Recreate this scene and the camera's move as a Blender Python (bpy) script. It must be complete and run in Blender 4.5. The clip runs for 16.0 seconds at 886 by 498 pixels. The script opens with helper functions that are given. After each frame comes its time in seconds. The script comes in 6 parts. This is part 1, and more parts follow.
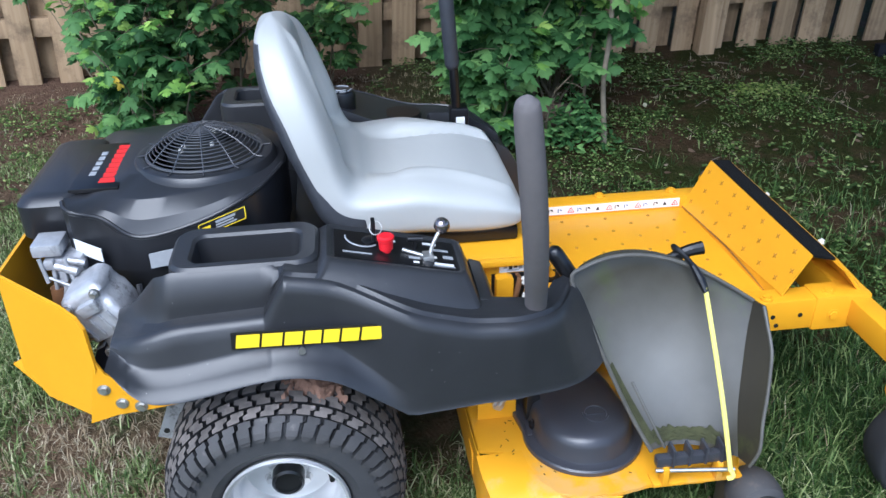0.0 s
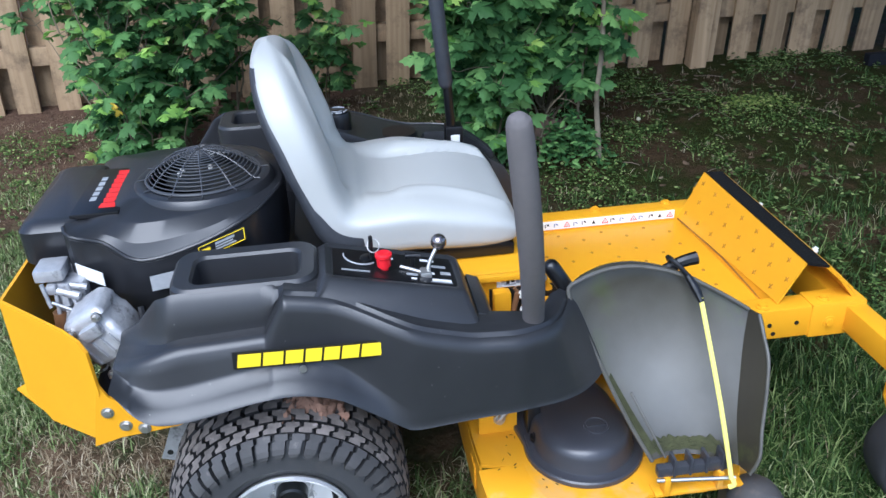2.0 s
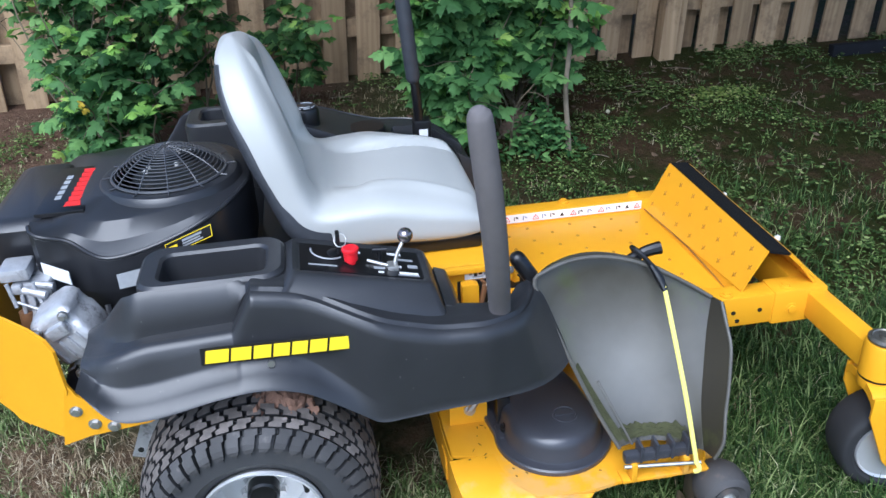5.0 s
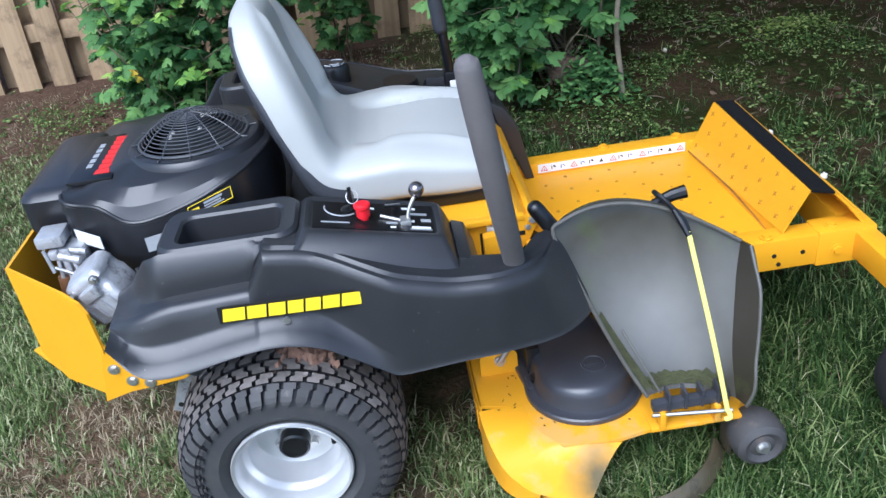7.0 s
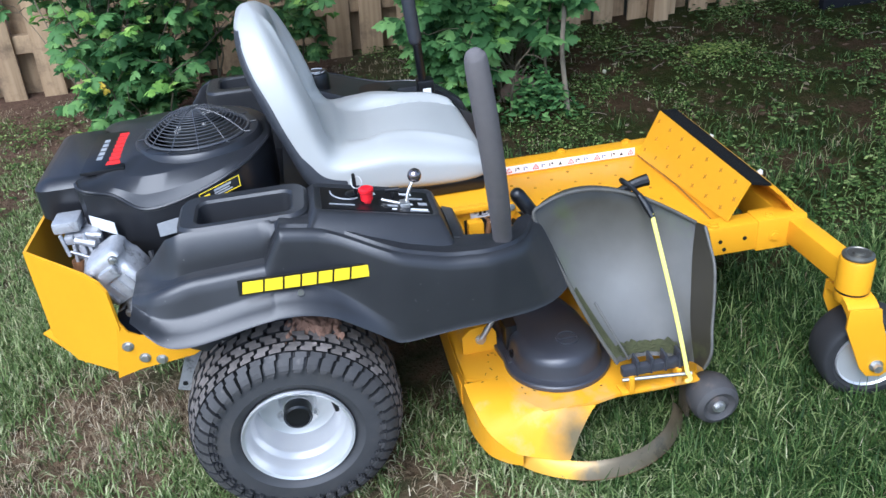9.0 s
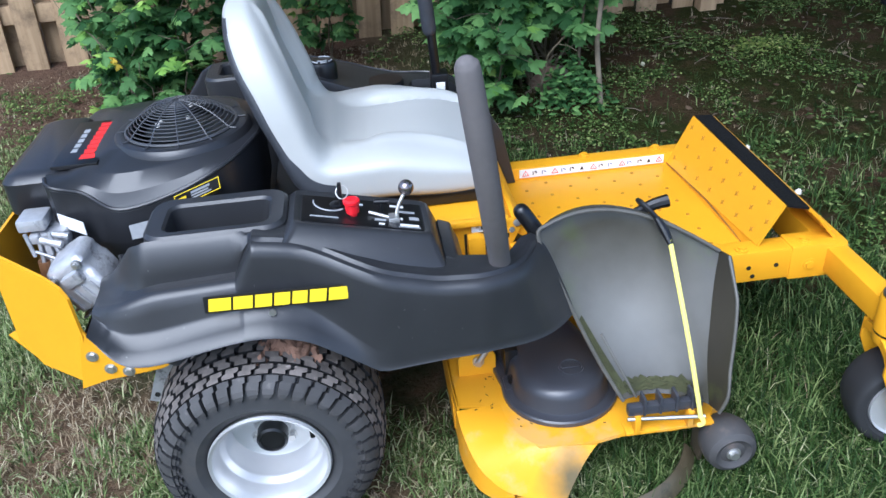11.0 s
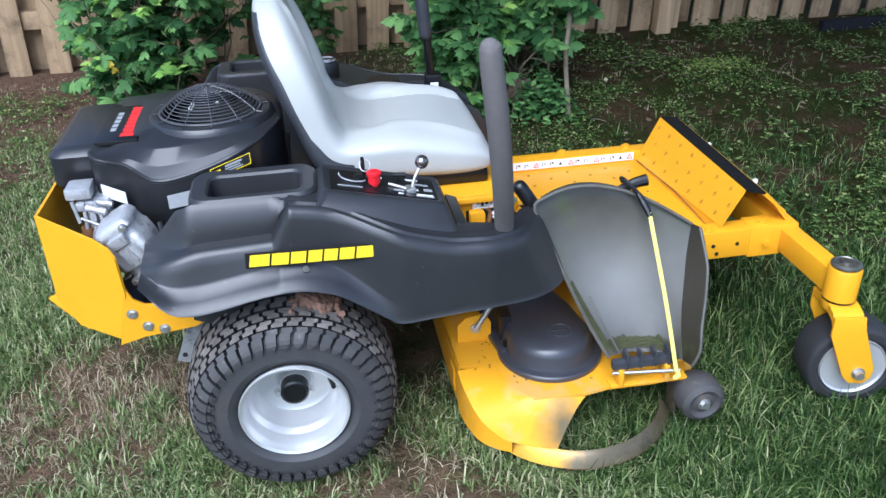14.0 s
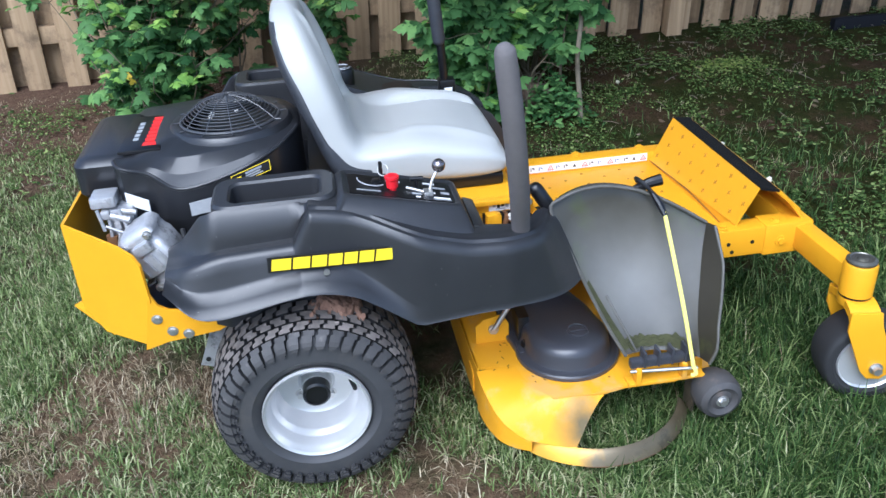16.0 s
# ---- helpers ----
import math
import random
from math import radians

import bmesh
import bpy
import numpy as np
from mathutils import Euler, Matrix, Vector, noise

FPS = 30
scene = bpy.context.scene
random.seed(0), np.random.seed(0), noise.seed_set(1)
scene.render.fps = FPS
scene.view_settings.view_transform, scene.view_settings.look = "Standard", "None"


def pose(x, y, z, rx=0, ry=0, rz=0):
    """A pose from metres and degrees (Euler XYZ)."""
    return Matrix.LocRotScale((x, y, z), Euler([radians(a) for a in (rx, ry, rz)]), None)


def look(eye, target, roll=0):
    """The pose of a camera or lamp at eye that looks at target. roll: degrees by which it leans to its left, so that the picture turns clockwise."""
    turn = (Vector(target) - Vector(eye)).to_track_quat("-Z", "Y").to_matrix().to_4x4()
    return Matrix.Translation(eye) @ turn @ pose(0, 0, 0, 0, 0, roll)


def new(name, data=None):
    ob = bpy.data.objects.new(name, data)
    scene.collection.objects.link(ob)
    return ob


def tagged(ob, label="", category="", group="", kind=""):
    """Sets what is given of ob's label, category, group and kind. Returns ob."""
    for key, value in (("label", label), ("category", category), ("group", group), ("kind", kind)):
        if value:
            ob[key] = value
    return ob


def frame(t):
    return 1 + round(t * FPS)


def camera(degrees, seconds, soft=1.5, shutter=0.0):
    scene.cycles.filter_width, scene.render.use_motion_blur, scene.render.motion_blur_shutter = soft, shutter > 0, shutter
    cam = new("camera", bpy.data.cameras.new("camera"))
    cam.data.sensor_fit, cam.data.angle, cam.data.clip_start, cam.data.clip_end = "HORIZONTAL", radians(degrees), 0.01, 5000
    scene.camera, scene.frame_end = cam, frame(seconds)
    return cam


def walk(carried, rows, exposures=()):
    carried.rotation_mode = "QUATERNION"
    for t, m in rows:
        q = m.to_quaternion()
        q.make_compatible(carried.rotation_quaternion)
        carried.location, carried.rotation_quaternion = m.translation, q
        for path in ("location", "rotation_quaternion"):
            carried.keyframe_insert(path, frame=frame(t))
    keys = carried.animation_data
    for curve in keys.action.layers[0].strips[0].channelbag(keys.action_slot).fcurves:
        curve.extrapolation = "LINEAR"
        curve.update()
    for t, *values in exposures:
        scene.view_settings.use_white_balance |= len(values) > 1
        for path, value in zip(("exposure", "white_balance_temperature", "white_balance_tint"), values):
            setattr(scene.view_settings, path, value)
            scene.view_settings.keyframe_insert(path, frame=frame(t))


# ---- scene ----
cam = camera(57.1, 16.0)
PATH = [
    (0, (0.162, -1.652, 1.392), (0.375, 0.082, 0.418), -1.1),
    (0.5, (0.157, -1.66, 1.388), (0.383, 0.07, 0.41), -0.6),
    (1, (0.157, -1.665, 1.395), (0.374, 0.076, 0.435), -1.4),
    (1.5, (0.161, -1.667, 1.396), (0.372, 0.085, 0.455), -2.1),
    (2, (0.164, -1.671, 1.397), (0.382, 0.084, 0.463), -2.4),
    (2.5, (0.162, -1.683, 1.395), (0.413, 0.054, 0.438), -2.8),
    (3, (0.157, -1.688, 1.396), (0.446, 0.036, 0.423), -3.2),
    (3.5, (0.157, -1.687, 1.396), (0.452, 0.037, 0.426), -2.4),
    (4, (0.16, -1.688, 1.4), (0.451, 0.049, 0.452), -2.3),
    (4.2, (0.161, -1.688, 1.401), (0.451, 0.053, 0.459), -2.3),
    (6.3, (0.292, -1.686, 1.393), (0.429, 0.038, 0.389), -6.1),
    (6.5, (0.31, -1.683, 1.384), (0.412, 0.035, 0.366), -7.3),
    (7, (0.311, -1.7, 1.391), (0.363, 0.01, 0.356), -8.0),
    (7.5, (0.246, -1.763, 1.403), (0.424, -0.032, 0.417), -6.4),
    (8, (0.175, -1.843, 1.406), (0.381, -0.119, 0.413), -5.6),
    (8.5, (0.151, -1.895, 1.4), (0.384, -0.176, 0.404), -5.6),
    (9, (0.152, -1.873, 1.402), (0.393, -0.151, 0.414), -5.4),
    (9.2, (0.164, -1.853, 1.402), (0.396, -0.123, 0.425), -5.5),
    (11.3, (0.278, -1.702, 1.387), (0.414, 0.003, 0.351), -4.2),
    (11.5, (0.282, -1.698, 1.383), (0.42, 0.013, 0.356), -4.2),
    (12, (0.283, -1.699, 1.381), (0.425, 0.012, 0.356), -5.2),
    (12.5, (0.252, -1.723, 1.375), (0.407, -0.02, 0.338), -4.7),
    (13, (0.189, -1.795, 1.396), (0.393, -0.092, 0.368), -3.4),
    (13.5, (0.14, -1.886, 1.399), (0.395, -0.17, 0.405), -2.7),
    (14, (0.114, -1.925, 1.391), (0.383, -0.202, 0.412), -1.9),
    (14.5, (0.095, -1.949, 1.399), (0.241, -0.216, 0.412), -3.3),
    (15, (0.11, -1.959, 1.403), (0.303, -0.215, 0.443), -4.4),
    (15.5, (0.103, -1.955, 1.4), (0.351, -0.214, 0.447), -3.6),
    (16, (0.1, -1.949, 1.396), (0.339, -0.213, 0.431), -3.3),
]
EXPOSURES = [(0.0, 0.92, 5200, 9), (4.2, 0.90, 5200, 9), (7.0, 0.99, 5200, 9), (16.0, 1.04, 5200, 9)]
walk(cam, [(t, look(eye, target, roll)) for t, eye, target, roll in PATH], EXPOSURES)

# ---- world and sun: soft, shaded daylight ----
world = bpy.data.worlds.new("world")
scene.world = world
world.use_nodes = True
wn = world.node_tree.nodes
sky = wn.new("ShaderNodeTexSky")
sky.sky_type = 'NISHITA'
sky.sun_disc = False
sky.sun_elevation = radians(52)
sky.sun_rotation = radians(208)
sky.dust_density = 3.0
world.node_tree.links.new(sky.outputs[0], wn["Background"].inputs[0])
wn["Background"].inputs[1].default_value = 0.130
sun = new("sun", bpy.data.lights.new("sun", 'SUN'))
sun.data.energy = 2.35
sun.data.angle = radians(50)
sun.data.color = (1.0, 0.97, 0.93)
sun.matrix_world = look((-1.9, -4.3, 6.0), (0.4, 0, 0))

MID = 0.06      # the mower's centre line in y


# ---- materials ----
def material(name, base, rough=0.5, metal=0.0, vary=0.12, scale=30.0, bump=0.0, bump_scale=200.0, spots=None,
             spot_scale=6.0, spot_at=0.6, island=0.0, coat=0.0, spec=0.5):
    m = bpy.data.materials.new(name)
    m.use_nodes = True
    n, l = m.node_tree.nodes, m.node_tree.links
    b = n["Principled BSDF"]
    b.inputs["Roughness"].default_value = rough
    b.inputs["Metallic"].default_value = metal
    b.inputs["Coat Weight"].default_value = coat
    b.inputs["Specular IOR Level"].default_value = spec
    tc = n.new("ShaderNodeTexCoord")
    tex = n.new("ShaderNodeTexNoise")
    tex.inputs["Scale"].default_value = scale
    tex.inputs["Detail"].default_value = 6
    l.new(tc.outputs["Object"], tex.inputs["Vector"])
    ramp = n.new("ShaderNodeMixRGB")
    lo = [max(0, c * (1 - vary)) for c in base]
    hi = [min(1, c * (1 + vary)) for c in base]
    ramp.inputs[1].default_value = (*lo, 1)
    ramp.inputs[2].default_value = (*hi, 1)
    l.new(tex.outputs["Fac"], ramp.inputs[0])
    out = ramp.outputs[0]
    if spots:
        t2 = n.new("ShaderNodeTexNoise")
        t2.inputs["Scale"].default_value = spot_scale
        t2.inputs["Detail"].default_value = 9
        t2.inputs["Roughness"].default_value = 0.65
        l.new(tc.outputs["Object"], t2.inputs["Vector"])
        mr = n.new("ShaderNodeMapRange")
        mr.inputs[1].default_value = spot_at
        mr.inputs[2].default_value = spot_at + 0.1
        l.new(t2.outputs["Fac"], mr.inputs[0])
        mx = n.new("ShaderNodeMixRGB")
        mx.inputs[2].default_value = (*spots, 1)
        l.new(mr.outputs[0], mx.inputs[0])
        l.new(out, mx.inputs[1])
        out = mx.outputs[0]
    if island:
        geo = n.new("ShaderNodeNewGeometry")
        hs = n.new("ShaderNodeHueSaturation")
        mr = n.new("ShaderNodeMapRange")
        mr.inputs[3].default_value = 1 - island
        mr.inputs[4].default_value = 1 + island
        l.new(geo.outputs["Random Per Island"], mr.inputs[0])
        l.new(mr.outputs[0], hs.inputs["Value"])
        l.new(out, hs.inputs["Color"])
        out = hs.outputs[0]
    l.new(out, b.inputs["Base Color"])
    if bump:
        t3 = n.new("ShaderNodeTexNoise")
        t3.inputs["Scale"].default_value = bump_scale
        t3.inputs["Detail"].default_value = 3
        l.new(tc.outputs["Object"], t3.inputs["Vector"])
        bp = n.new("ShaderNodeBump")
        bp.inputs["Strength"].default_value = bump
        bp.inputs["Distance"].default_value = 0.002
        l.new(t3.outputs["Fac"], bp.inputs["Height"])
        l.new(bp.outputs[0], b.inputs["Normal"])
    return m


YELLOW = material("yellow_paint", (0.70, 0.330, 0.006), 0.40, vary=0.06, scale=9, bump=0.05, bump_scale=300, coat=0.05, spec=0.38)
YELLOW_WORN = material("worn_yellow_paint", (0.70, 0.325, 0.008), 0.42, vary=0.06, scale=9, spots=(0.60, 0.325, 0.075), spot_scale=9, spot_at=0.53, bump=0.08)


def scuffed_or_shiny(name, at, near, far, m, centre_colour, grain=22):
    """Material m recoloured round a point, by wear, stain or painted sheen, out to a ragged edge."""
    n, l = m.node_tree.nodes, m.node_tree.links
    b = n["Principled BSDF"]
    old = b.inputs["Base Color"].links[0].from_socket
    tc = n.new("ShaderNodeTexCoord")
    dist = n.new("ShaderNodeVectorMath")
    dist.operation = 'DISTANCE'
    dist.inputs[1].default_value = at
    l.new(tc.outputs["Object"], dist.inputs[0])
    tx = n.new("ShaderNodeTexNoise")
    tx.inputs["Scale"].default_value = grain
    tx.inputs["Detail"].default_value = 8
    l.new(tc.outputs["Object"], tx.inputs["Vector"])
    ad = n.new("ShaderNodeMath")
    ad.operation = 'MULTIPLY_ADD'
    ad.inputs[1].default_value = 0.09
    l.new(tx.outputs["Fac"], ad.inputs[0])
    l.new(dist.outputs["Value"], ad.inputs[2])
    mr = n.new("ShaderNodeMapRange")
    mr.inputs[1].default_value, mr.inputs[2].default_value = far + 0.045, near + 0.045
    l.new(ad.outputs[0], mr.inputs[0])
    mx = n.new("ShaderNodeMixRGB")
    mx.inputs[2].default_value = (*centre_colour, 1)
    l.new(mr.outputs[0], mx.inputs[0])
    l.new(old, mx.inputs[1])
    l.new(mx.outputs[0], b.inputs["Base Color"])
    return m


SCUFF = scuffed_or_shiny("scuffed_yellow_paint", (0.590, -0.572, 0.120), 0.018, 0.078, material("scuffed_yellow_paint", (0.70, 0.325, 0.008), 0.42, vary=0.06, scale=9, bump=0.08, spots=(0.60, 0.325, 0.075), spot_scale=9, spot_at=0.53, spec=0.25), (0.105, 0.078, 0.030), 10)
RUSTY = material("scuffed_steel", (0.105, 0.082, 0.055), 0.45, vary=0.5, scale=14, metal=0.3, spots=(0.34, 0.24, 0.10), spot_scale=9, spot_at=0.60)
HOOP = scuffed_or_shiny("hoop", (0.515, -0.590, 0.075), 0.055, 0.105, material("scuffed_hoop_steel", (0.150, 0.120, 0.072), 0.36, vary=0.5, scale=14, metal=0.55, spots=(0.060, 0.052, 0.036), spot_scale=7, spot_at=0.55), (0.62, 0.33, 0.03))
BLACK = material("moulded_black_plastic", (0.023, 0.0235, 0.0255), 0.34, vary=0.25, scale=14, bump=0.14, bump_scale=700, spots=(0.30, 0.29, 0.27), spot_scale=95, spot_at=0.685)
BLACK_SMOOTH = material("smooth_black_plastic", (0.006, 0.006, 0.007), 0.32, vary=0.1, scale=20, bump=0.05, bump_scale=500)
ENGINE = material("engine_cover_plastic", (0.019, 0.0195, 0.022), 0.32, vary=0.12, scale=18, bump=0.08, bump_scale=700)
COVER = material("belt_cover_plastic", (0.038, 0.039, 0.046), 0.31, vary=0.2, scale=10, bump=0.1, bump_scale=600, spots=(0.10, 0.09, 0.06), spot_scale=60, spot_at=0.70)
GUARD = material("guard_wire_coating", (0.055, 0.056, 0.060), 0.30, vary=0.1)
FOAM = material("grip_foam", (0.122, 0.110, 0.107), 0.85, vary=0.12, scale=60, bump=0.5, bump_scale=600)
RUBBER = material("tyre_rubber", (0.016, 0.016, 0.017), 0.72, vary=0.25, scale=25, bump=0.2, bump_scale=400)
TREAD = material("tread_rubber", (0.112, 0.098, 0.088), 0.8, vary=0.6, scale=60, bump=0.5, bump_scale=260, spots=(0.30, 0.26, 0.23), spot_scale=42, spot_at=0.60, island=0.35)
DUSTY = material("dusty_black_plastic", (0.050, 0.047, 0.046), 0.6, vary=0.4, scale=12, spots=(0.11, 0.085, 0.07), spot_scale=14, spot_at=0.55)
SIDEWALL = material("sidewall_rubber", (0.042, 0.042, 0.044), 0.6, vary=0.25, scale=25, bump=0.15, bump_scale=300, spots=(0.055, 0.052, 0.050), spot_scale=9, spot_at=0.55)
SHOULDER = material("shoulder_rubber", (0.046, 0.044, 0.043), 0.7, vary=0.35, scale=30, bump=0.25, bump_scale=300, spots=(0.11, 0.10, 0.092), spot_scale=30, spot_at=0.62, island=0.2)
RIM = material("silver_wheel_paint", (0.62, 0.62, 0.62), 0.36, vary=0.08, scale=14, metal=0.62)
VINYL = material("grey_seat_vinyl", (0.395, 0.396, 0.375), 0.42, vary=0.04, scale=5, bump=0.18, bump_scale=420)
SHELL = material("seat_shell_vinyl", (0.035, 0.038, 0.045), 0.55, vary=0.3, scale=60, bump=0.4, bump_scale=500, spots=(0.13, 0.13, 0.14), spot_scale=90, spot_at=0.66)
# weathered plastic; the pale middle is a sky reflection painted into the colour
CHUTE = scuffed_or_shiny("chute", (0.750, -0.42, 0.40), 0.02, 0.21, material("weathered_chute_plastic_with_sheen", (0.044, 0.040, 0.029), 0.27, vary=0.55, scale=6, bump=0.06, bump_scale=250, spots=(0.050, 0.054, 0.024), spot_scale=6, spot_at=0.55), (0.185, 0.178, 0.165), 9)
CHUTE_SIDE = material("dark_chute_plastic", (0.030, 0.026, 0.018), 0.32, vary=0.5, scale=8, bump=0.06, bump_scale=250, spots=(0.055, 0.058, 0.022), spot_scale=9, spot_at=0.58)
CHUTE_EDGE = material("worn_plastic_edge", (0.085, 0.080, 0.068), 0.55, vary=0.4, scale=30)
MOSS = material("dried_clippings", (0.042, 0.044, 0.016), 0.95, vary=0.5, scale=60, bump=0.8, bump_scale=200)
STEEL_CAP = material("dull_steel_cap", (0.20, 0.19, 0.16), 0.40, metal=0.8, vary=0.35, scale=60)
ZINC = material("zinc_plated_steel", (0.55, 0.54, 0.52), 0.42, metal=0.9, vary=0.12, scale=40)
WHITE_BOLT = material("pale_bolt_head", (0.62, 0.60, 0.55), 0.45, vary=0.1)
ALU = material("cast_aluminium", (0.42, 0.42, 0.43), 0.42, metal=0.45, vary=0.35, scale=45, bump=0.6, bump_scale=120, spots=(0.17, 0.165, 0.16), spot_scale=26, spot_at=0.55)
CHROME = material("polished_steel_ball", (0.30, 0.26, 0.25), 0.12, metal=0.9, vary=0.1)
RED = material("red_plastic", (0.62, 0.012, 0.02), 0.35, vary=0.06)
RED_PRINT = material("red_print", (0.62, 0.02, 0.018), 0.5, vary=0.08, scale=60)
YEL_PRINT = material("yellow_print", (0.85, 0.62, 0.01), 0.45, vary=0.04, scale=60)
BLACK_PRINT = material("black_print", (0.012, 0.012, 0.012), 0.4, vary=0.1)
GREY_PRINT = material("grey_print", (0.30, 0.31, 0.32), 0.45, vary=0.15, scale=90)
WHITE_PRINT = material("white_label", (0.72, 0.72, 0.71), 0.5, vary=0.05, scale=50)
CORD = material("yellow_cord", (0.80, 0.72, 0.16), 0.7, vary=0.15, scale=200)
GRIT = material("black_grip_tape", (0.006, 0.006, 0.006), 0.9, spec=0.15, vary=0.3, scale=400, bump=0.6, bump_scale=800)
# darker yellow that paints the shading of the punched dents
DIMPLE = material("shaded_dimple_paint", (0.36, 0.165, 0.010), 0.5, vary=0.2, scale=60)
MUD = material("dried_mud", (0.20, 0.115, 0.078), 0.95, vary=0.4, scale=60, bump=1.0, bump_scale=120)
BROWN_BAR = material("brown_steel", (0.16, 0.075, 0.03), 0.6, vary=0.4, scale=40)


# ---- mesh helpers ----
PLACE = {}


def finish(bm, name, mat, angle=35, smooth=True):
    bmesh.ops.recalc_face_normals(bm, faces=bm.faces[:])
    me = bpy.data.meshes.new(name)
    bm.to_mesh(me)
    bm.free()
    me.materials.append(mat)
    if smooth:
        me.polygons.foreach_set("use_smooth", [True] * len(me.polygons))
        me.set_sharp_from_angle(angle=radians(angle))
    return me


def thing(name, label, category, at, group=""):
    ob = new(name)
    ob.location = at
    PLACE[ob.name] = Vector(at)
    ob.empty_display_size = 0.1
    return tagged(ob, label, category, group)


def part(name, bm, mat, parent, label="", angle=35, smooth=True):
    ob = new(name, finish(bm, name, mat, angle, smooth))
    if parent is not None:
        ob.parent = parent
        ob.matrix_parent_inverse = Matrix.Translation(-PLACE.get(parent.name, Vector()))
    if label:
        ob["label"] = label
    return ob


def join(*bms):
    out = bms[0]
    for b in bms[1:]:
        me = bpy.data.meshes.new("tmp")
        b.to_mesh(me)
        b.free()
        out.from_mesh(me)
        bpy.data.meshes.remove(me)
    return out


def flipped(bm, mid=MID):
    for v in bm.verts:
        v.co.y = 2 * mid - v.co.y
    bmesh.ops.reverse_faces(bm, faces=bm.faces[:])
    return bm


def rbox(x0, x1, y0, y1, z0, z1, bevel=0.004, seg=2, m=None):
    bm = bmesh.new()
    bmesh.ops.create_cube(bm, size=1)
    bmesh.ops.scale(bm, vec=(x1 - x0, y1 - y0, z1 - z0), verts=bm.verts)
    if bevel:
        bmesh.ops.bevel(bm, geom=bm.edges[:], offset=bevel, segments=seg, profile=0.6, affect='EDGES')
    bmesh.ops.translate(bm, vec=((x0 + x1) / 2, (y0 + y1) / 2, (z0 + z1) / 2), verts=bm.verts)
    if m is not None:
        bm.transform(m)
    return bm


def prism(poly, axis, a, b, bevel=0.0):
    """A polygon pulled along an axis. poly: pairs in the two other axes, in xyz order."""
    bm = bmesh.new()

    def at(p, w):
        return {"x": (w, p[0], p[1]), "y": (p[0], w, p[1]), "z": (p[0], p[1], w)}[axis]
    lo = [bm.verts.new(at(p, a)) for p in poly]
    hi = [bm.verts.new(at(p, b)) for p in poly]
    bm.faces.new(lo)
    bm.faces.new(hi[::-1])
    for i in range(len(poly)):
        j = (i + 1) % len(poly)
        bm.faces.new((lo[i], hi[i], hi[j], lo[j]))
    if bevel:
        bmesh.ops.bevel(bm, geom=bm.edges[:], offset=bevel, segments=2, profile=0.6, affect='EDGES')
    return bm


def quad_slab(corners, thick):
    """A flat plate through four corners, given thickness along its own back."""
    c = [Vector(p) for p in corners]
    n = (c[1] - c[0]).cross(c[3] - c[0]).normalized()
    bm = bmesh.new()
    a = [bm.verts.new(p) for p in c]
    b = [bm.verts.new(p - n * thick) for p in c]
    bm.faces.new(a)
    bm.faces.new(b[::-1])
    for i in range(len(c)):
        j = (i + 1) % len(c)
        bm.faces.new((a[i], b[i], b[j], a[j]))
    return bm


def loft(rings, cap=True, closed=True):
    bm = bmesh.new()
    vs = [[bm.verts.new(p) for p in r] for r in rings]
    for a, b in zip(vs, vs[1:]):
        k = len(a)
        for i in range(k if closed else k - 1):
            j = (i + 1) % k
            bm.faces.new((a[i], a[j], b[j], b[i]))
    if cap and closed:
        bm.faces.new(vs[0][::-1])
        bm.faces.new(vs[-1])
    return bm


def lathe(profile, axis, centre, seg=48):
    """Turns (radius, along) pairs round an axis through centre."""
    rings = []
    c = Vector(centre)
    for r, h in profile:
        ring = []
        for i in range(seg):
            a = 2 * math.pi * i / seg
            u, v = r * math.cos(a), r * math.sin(a)
            ring.append(c + Vector({"x": (h, u, v), "y": (u, h, v), "z": (u, v, h)}[axis]))
        rings.append(ring)
    return loft(rings)


def sweep(points, radius, seg=10, smooth=4):
    """A round rod along points; radius may be a list."""
    p = [Vector(q) for q in points]
    rr = radius if isinstance(radius, (list, tuple)) else [radius] * len(p)
    pts, rad = [], []
    for i in range(len(p) - 1):
        a, b = p[max(i - 1, 0)], p[min(i + 2, len(p) - 1)]
        for k in range(smooth):
            t = k / smooth
            pts.append(0.5 * (2 * p[i] + (p[i + 1] - a) * t + (2 * a - 5 * p[i] + 4 * p[i + 1] - b) * t * t + (3 * p[i] - a - 3 * p[i + 1] + b) * t ** 3))
            rad.append(rr[i] * (1 - t) + rr[i + 1] * t)
    pts.append(p[-1])
    rad.append(rr[-1])
    rings = []
    side = None
    for i, q in enumerate(pts):
        d = (pts[min(i + 1, len(pts) - 1)] - pts[max(i - 1, 0)]).normalized()
        if side is None:
            side = d.orthogonal().normalized()
        side = (side - d * side.dot(d)).normalized()
        up = d.cross(side)
        rings.append([q + rad[i] * (math.cos(2 * math.pi * k / seg) * side + math.sin(2 * math.pi * k / seg) * up) for k in range(seg)])
    return loft(rings)


def rod(a, b, r, seg=12):
    return sweep([a, b], r, seg, 1)


def capped_rod(a, b, r, seg=16, round_=0.6):
    """A rod with rounded ends."""
    a, b = Vector(a), Vector(b)
    d = (b - a).normalized()
    k = r * round_ * 1.5
    return sweep([a, a + d * 0.1 * k, a + d * 0.4 * k, a + d * k, b - d * k, b - d * 0.4 * k, b - d * 0.1 * k, b], [0.35 * r, 0.60 * r, 0.86 * r, r, r, 0.86 * r, 0.60 * r, 0.35 * r], seg, 1)


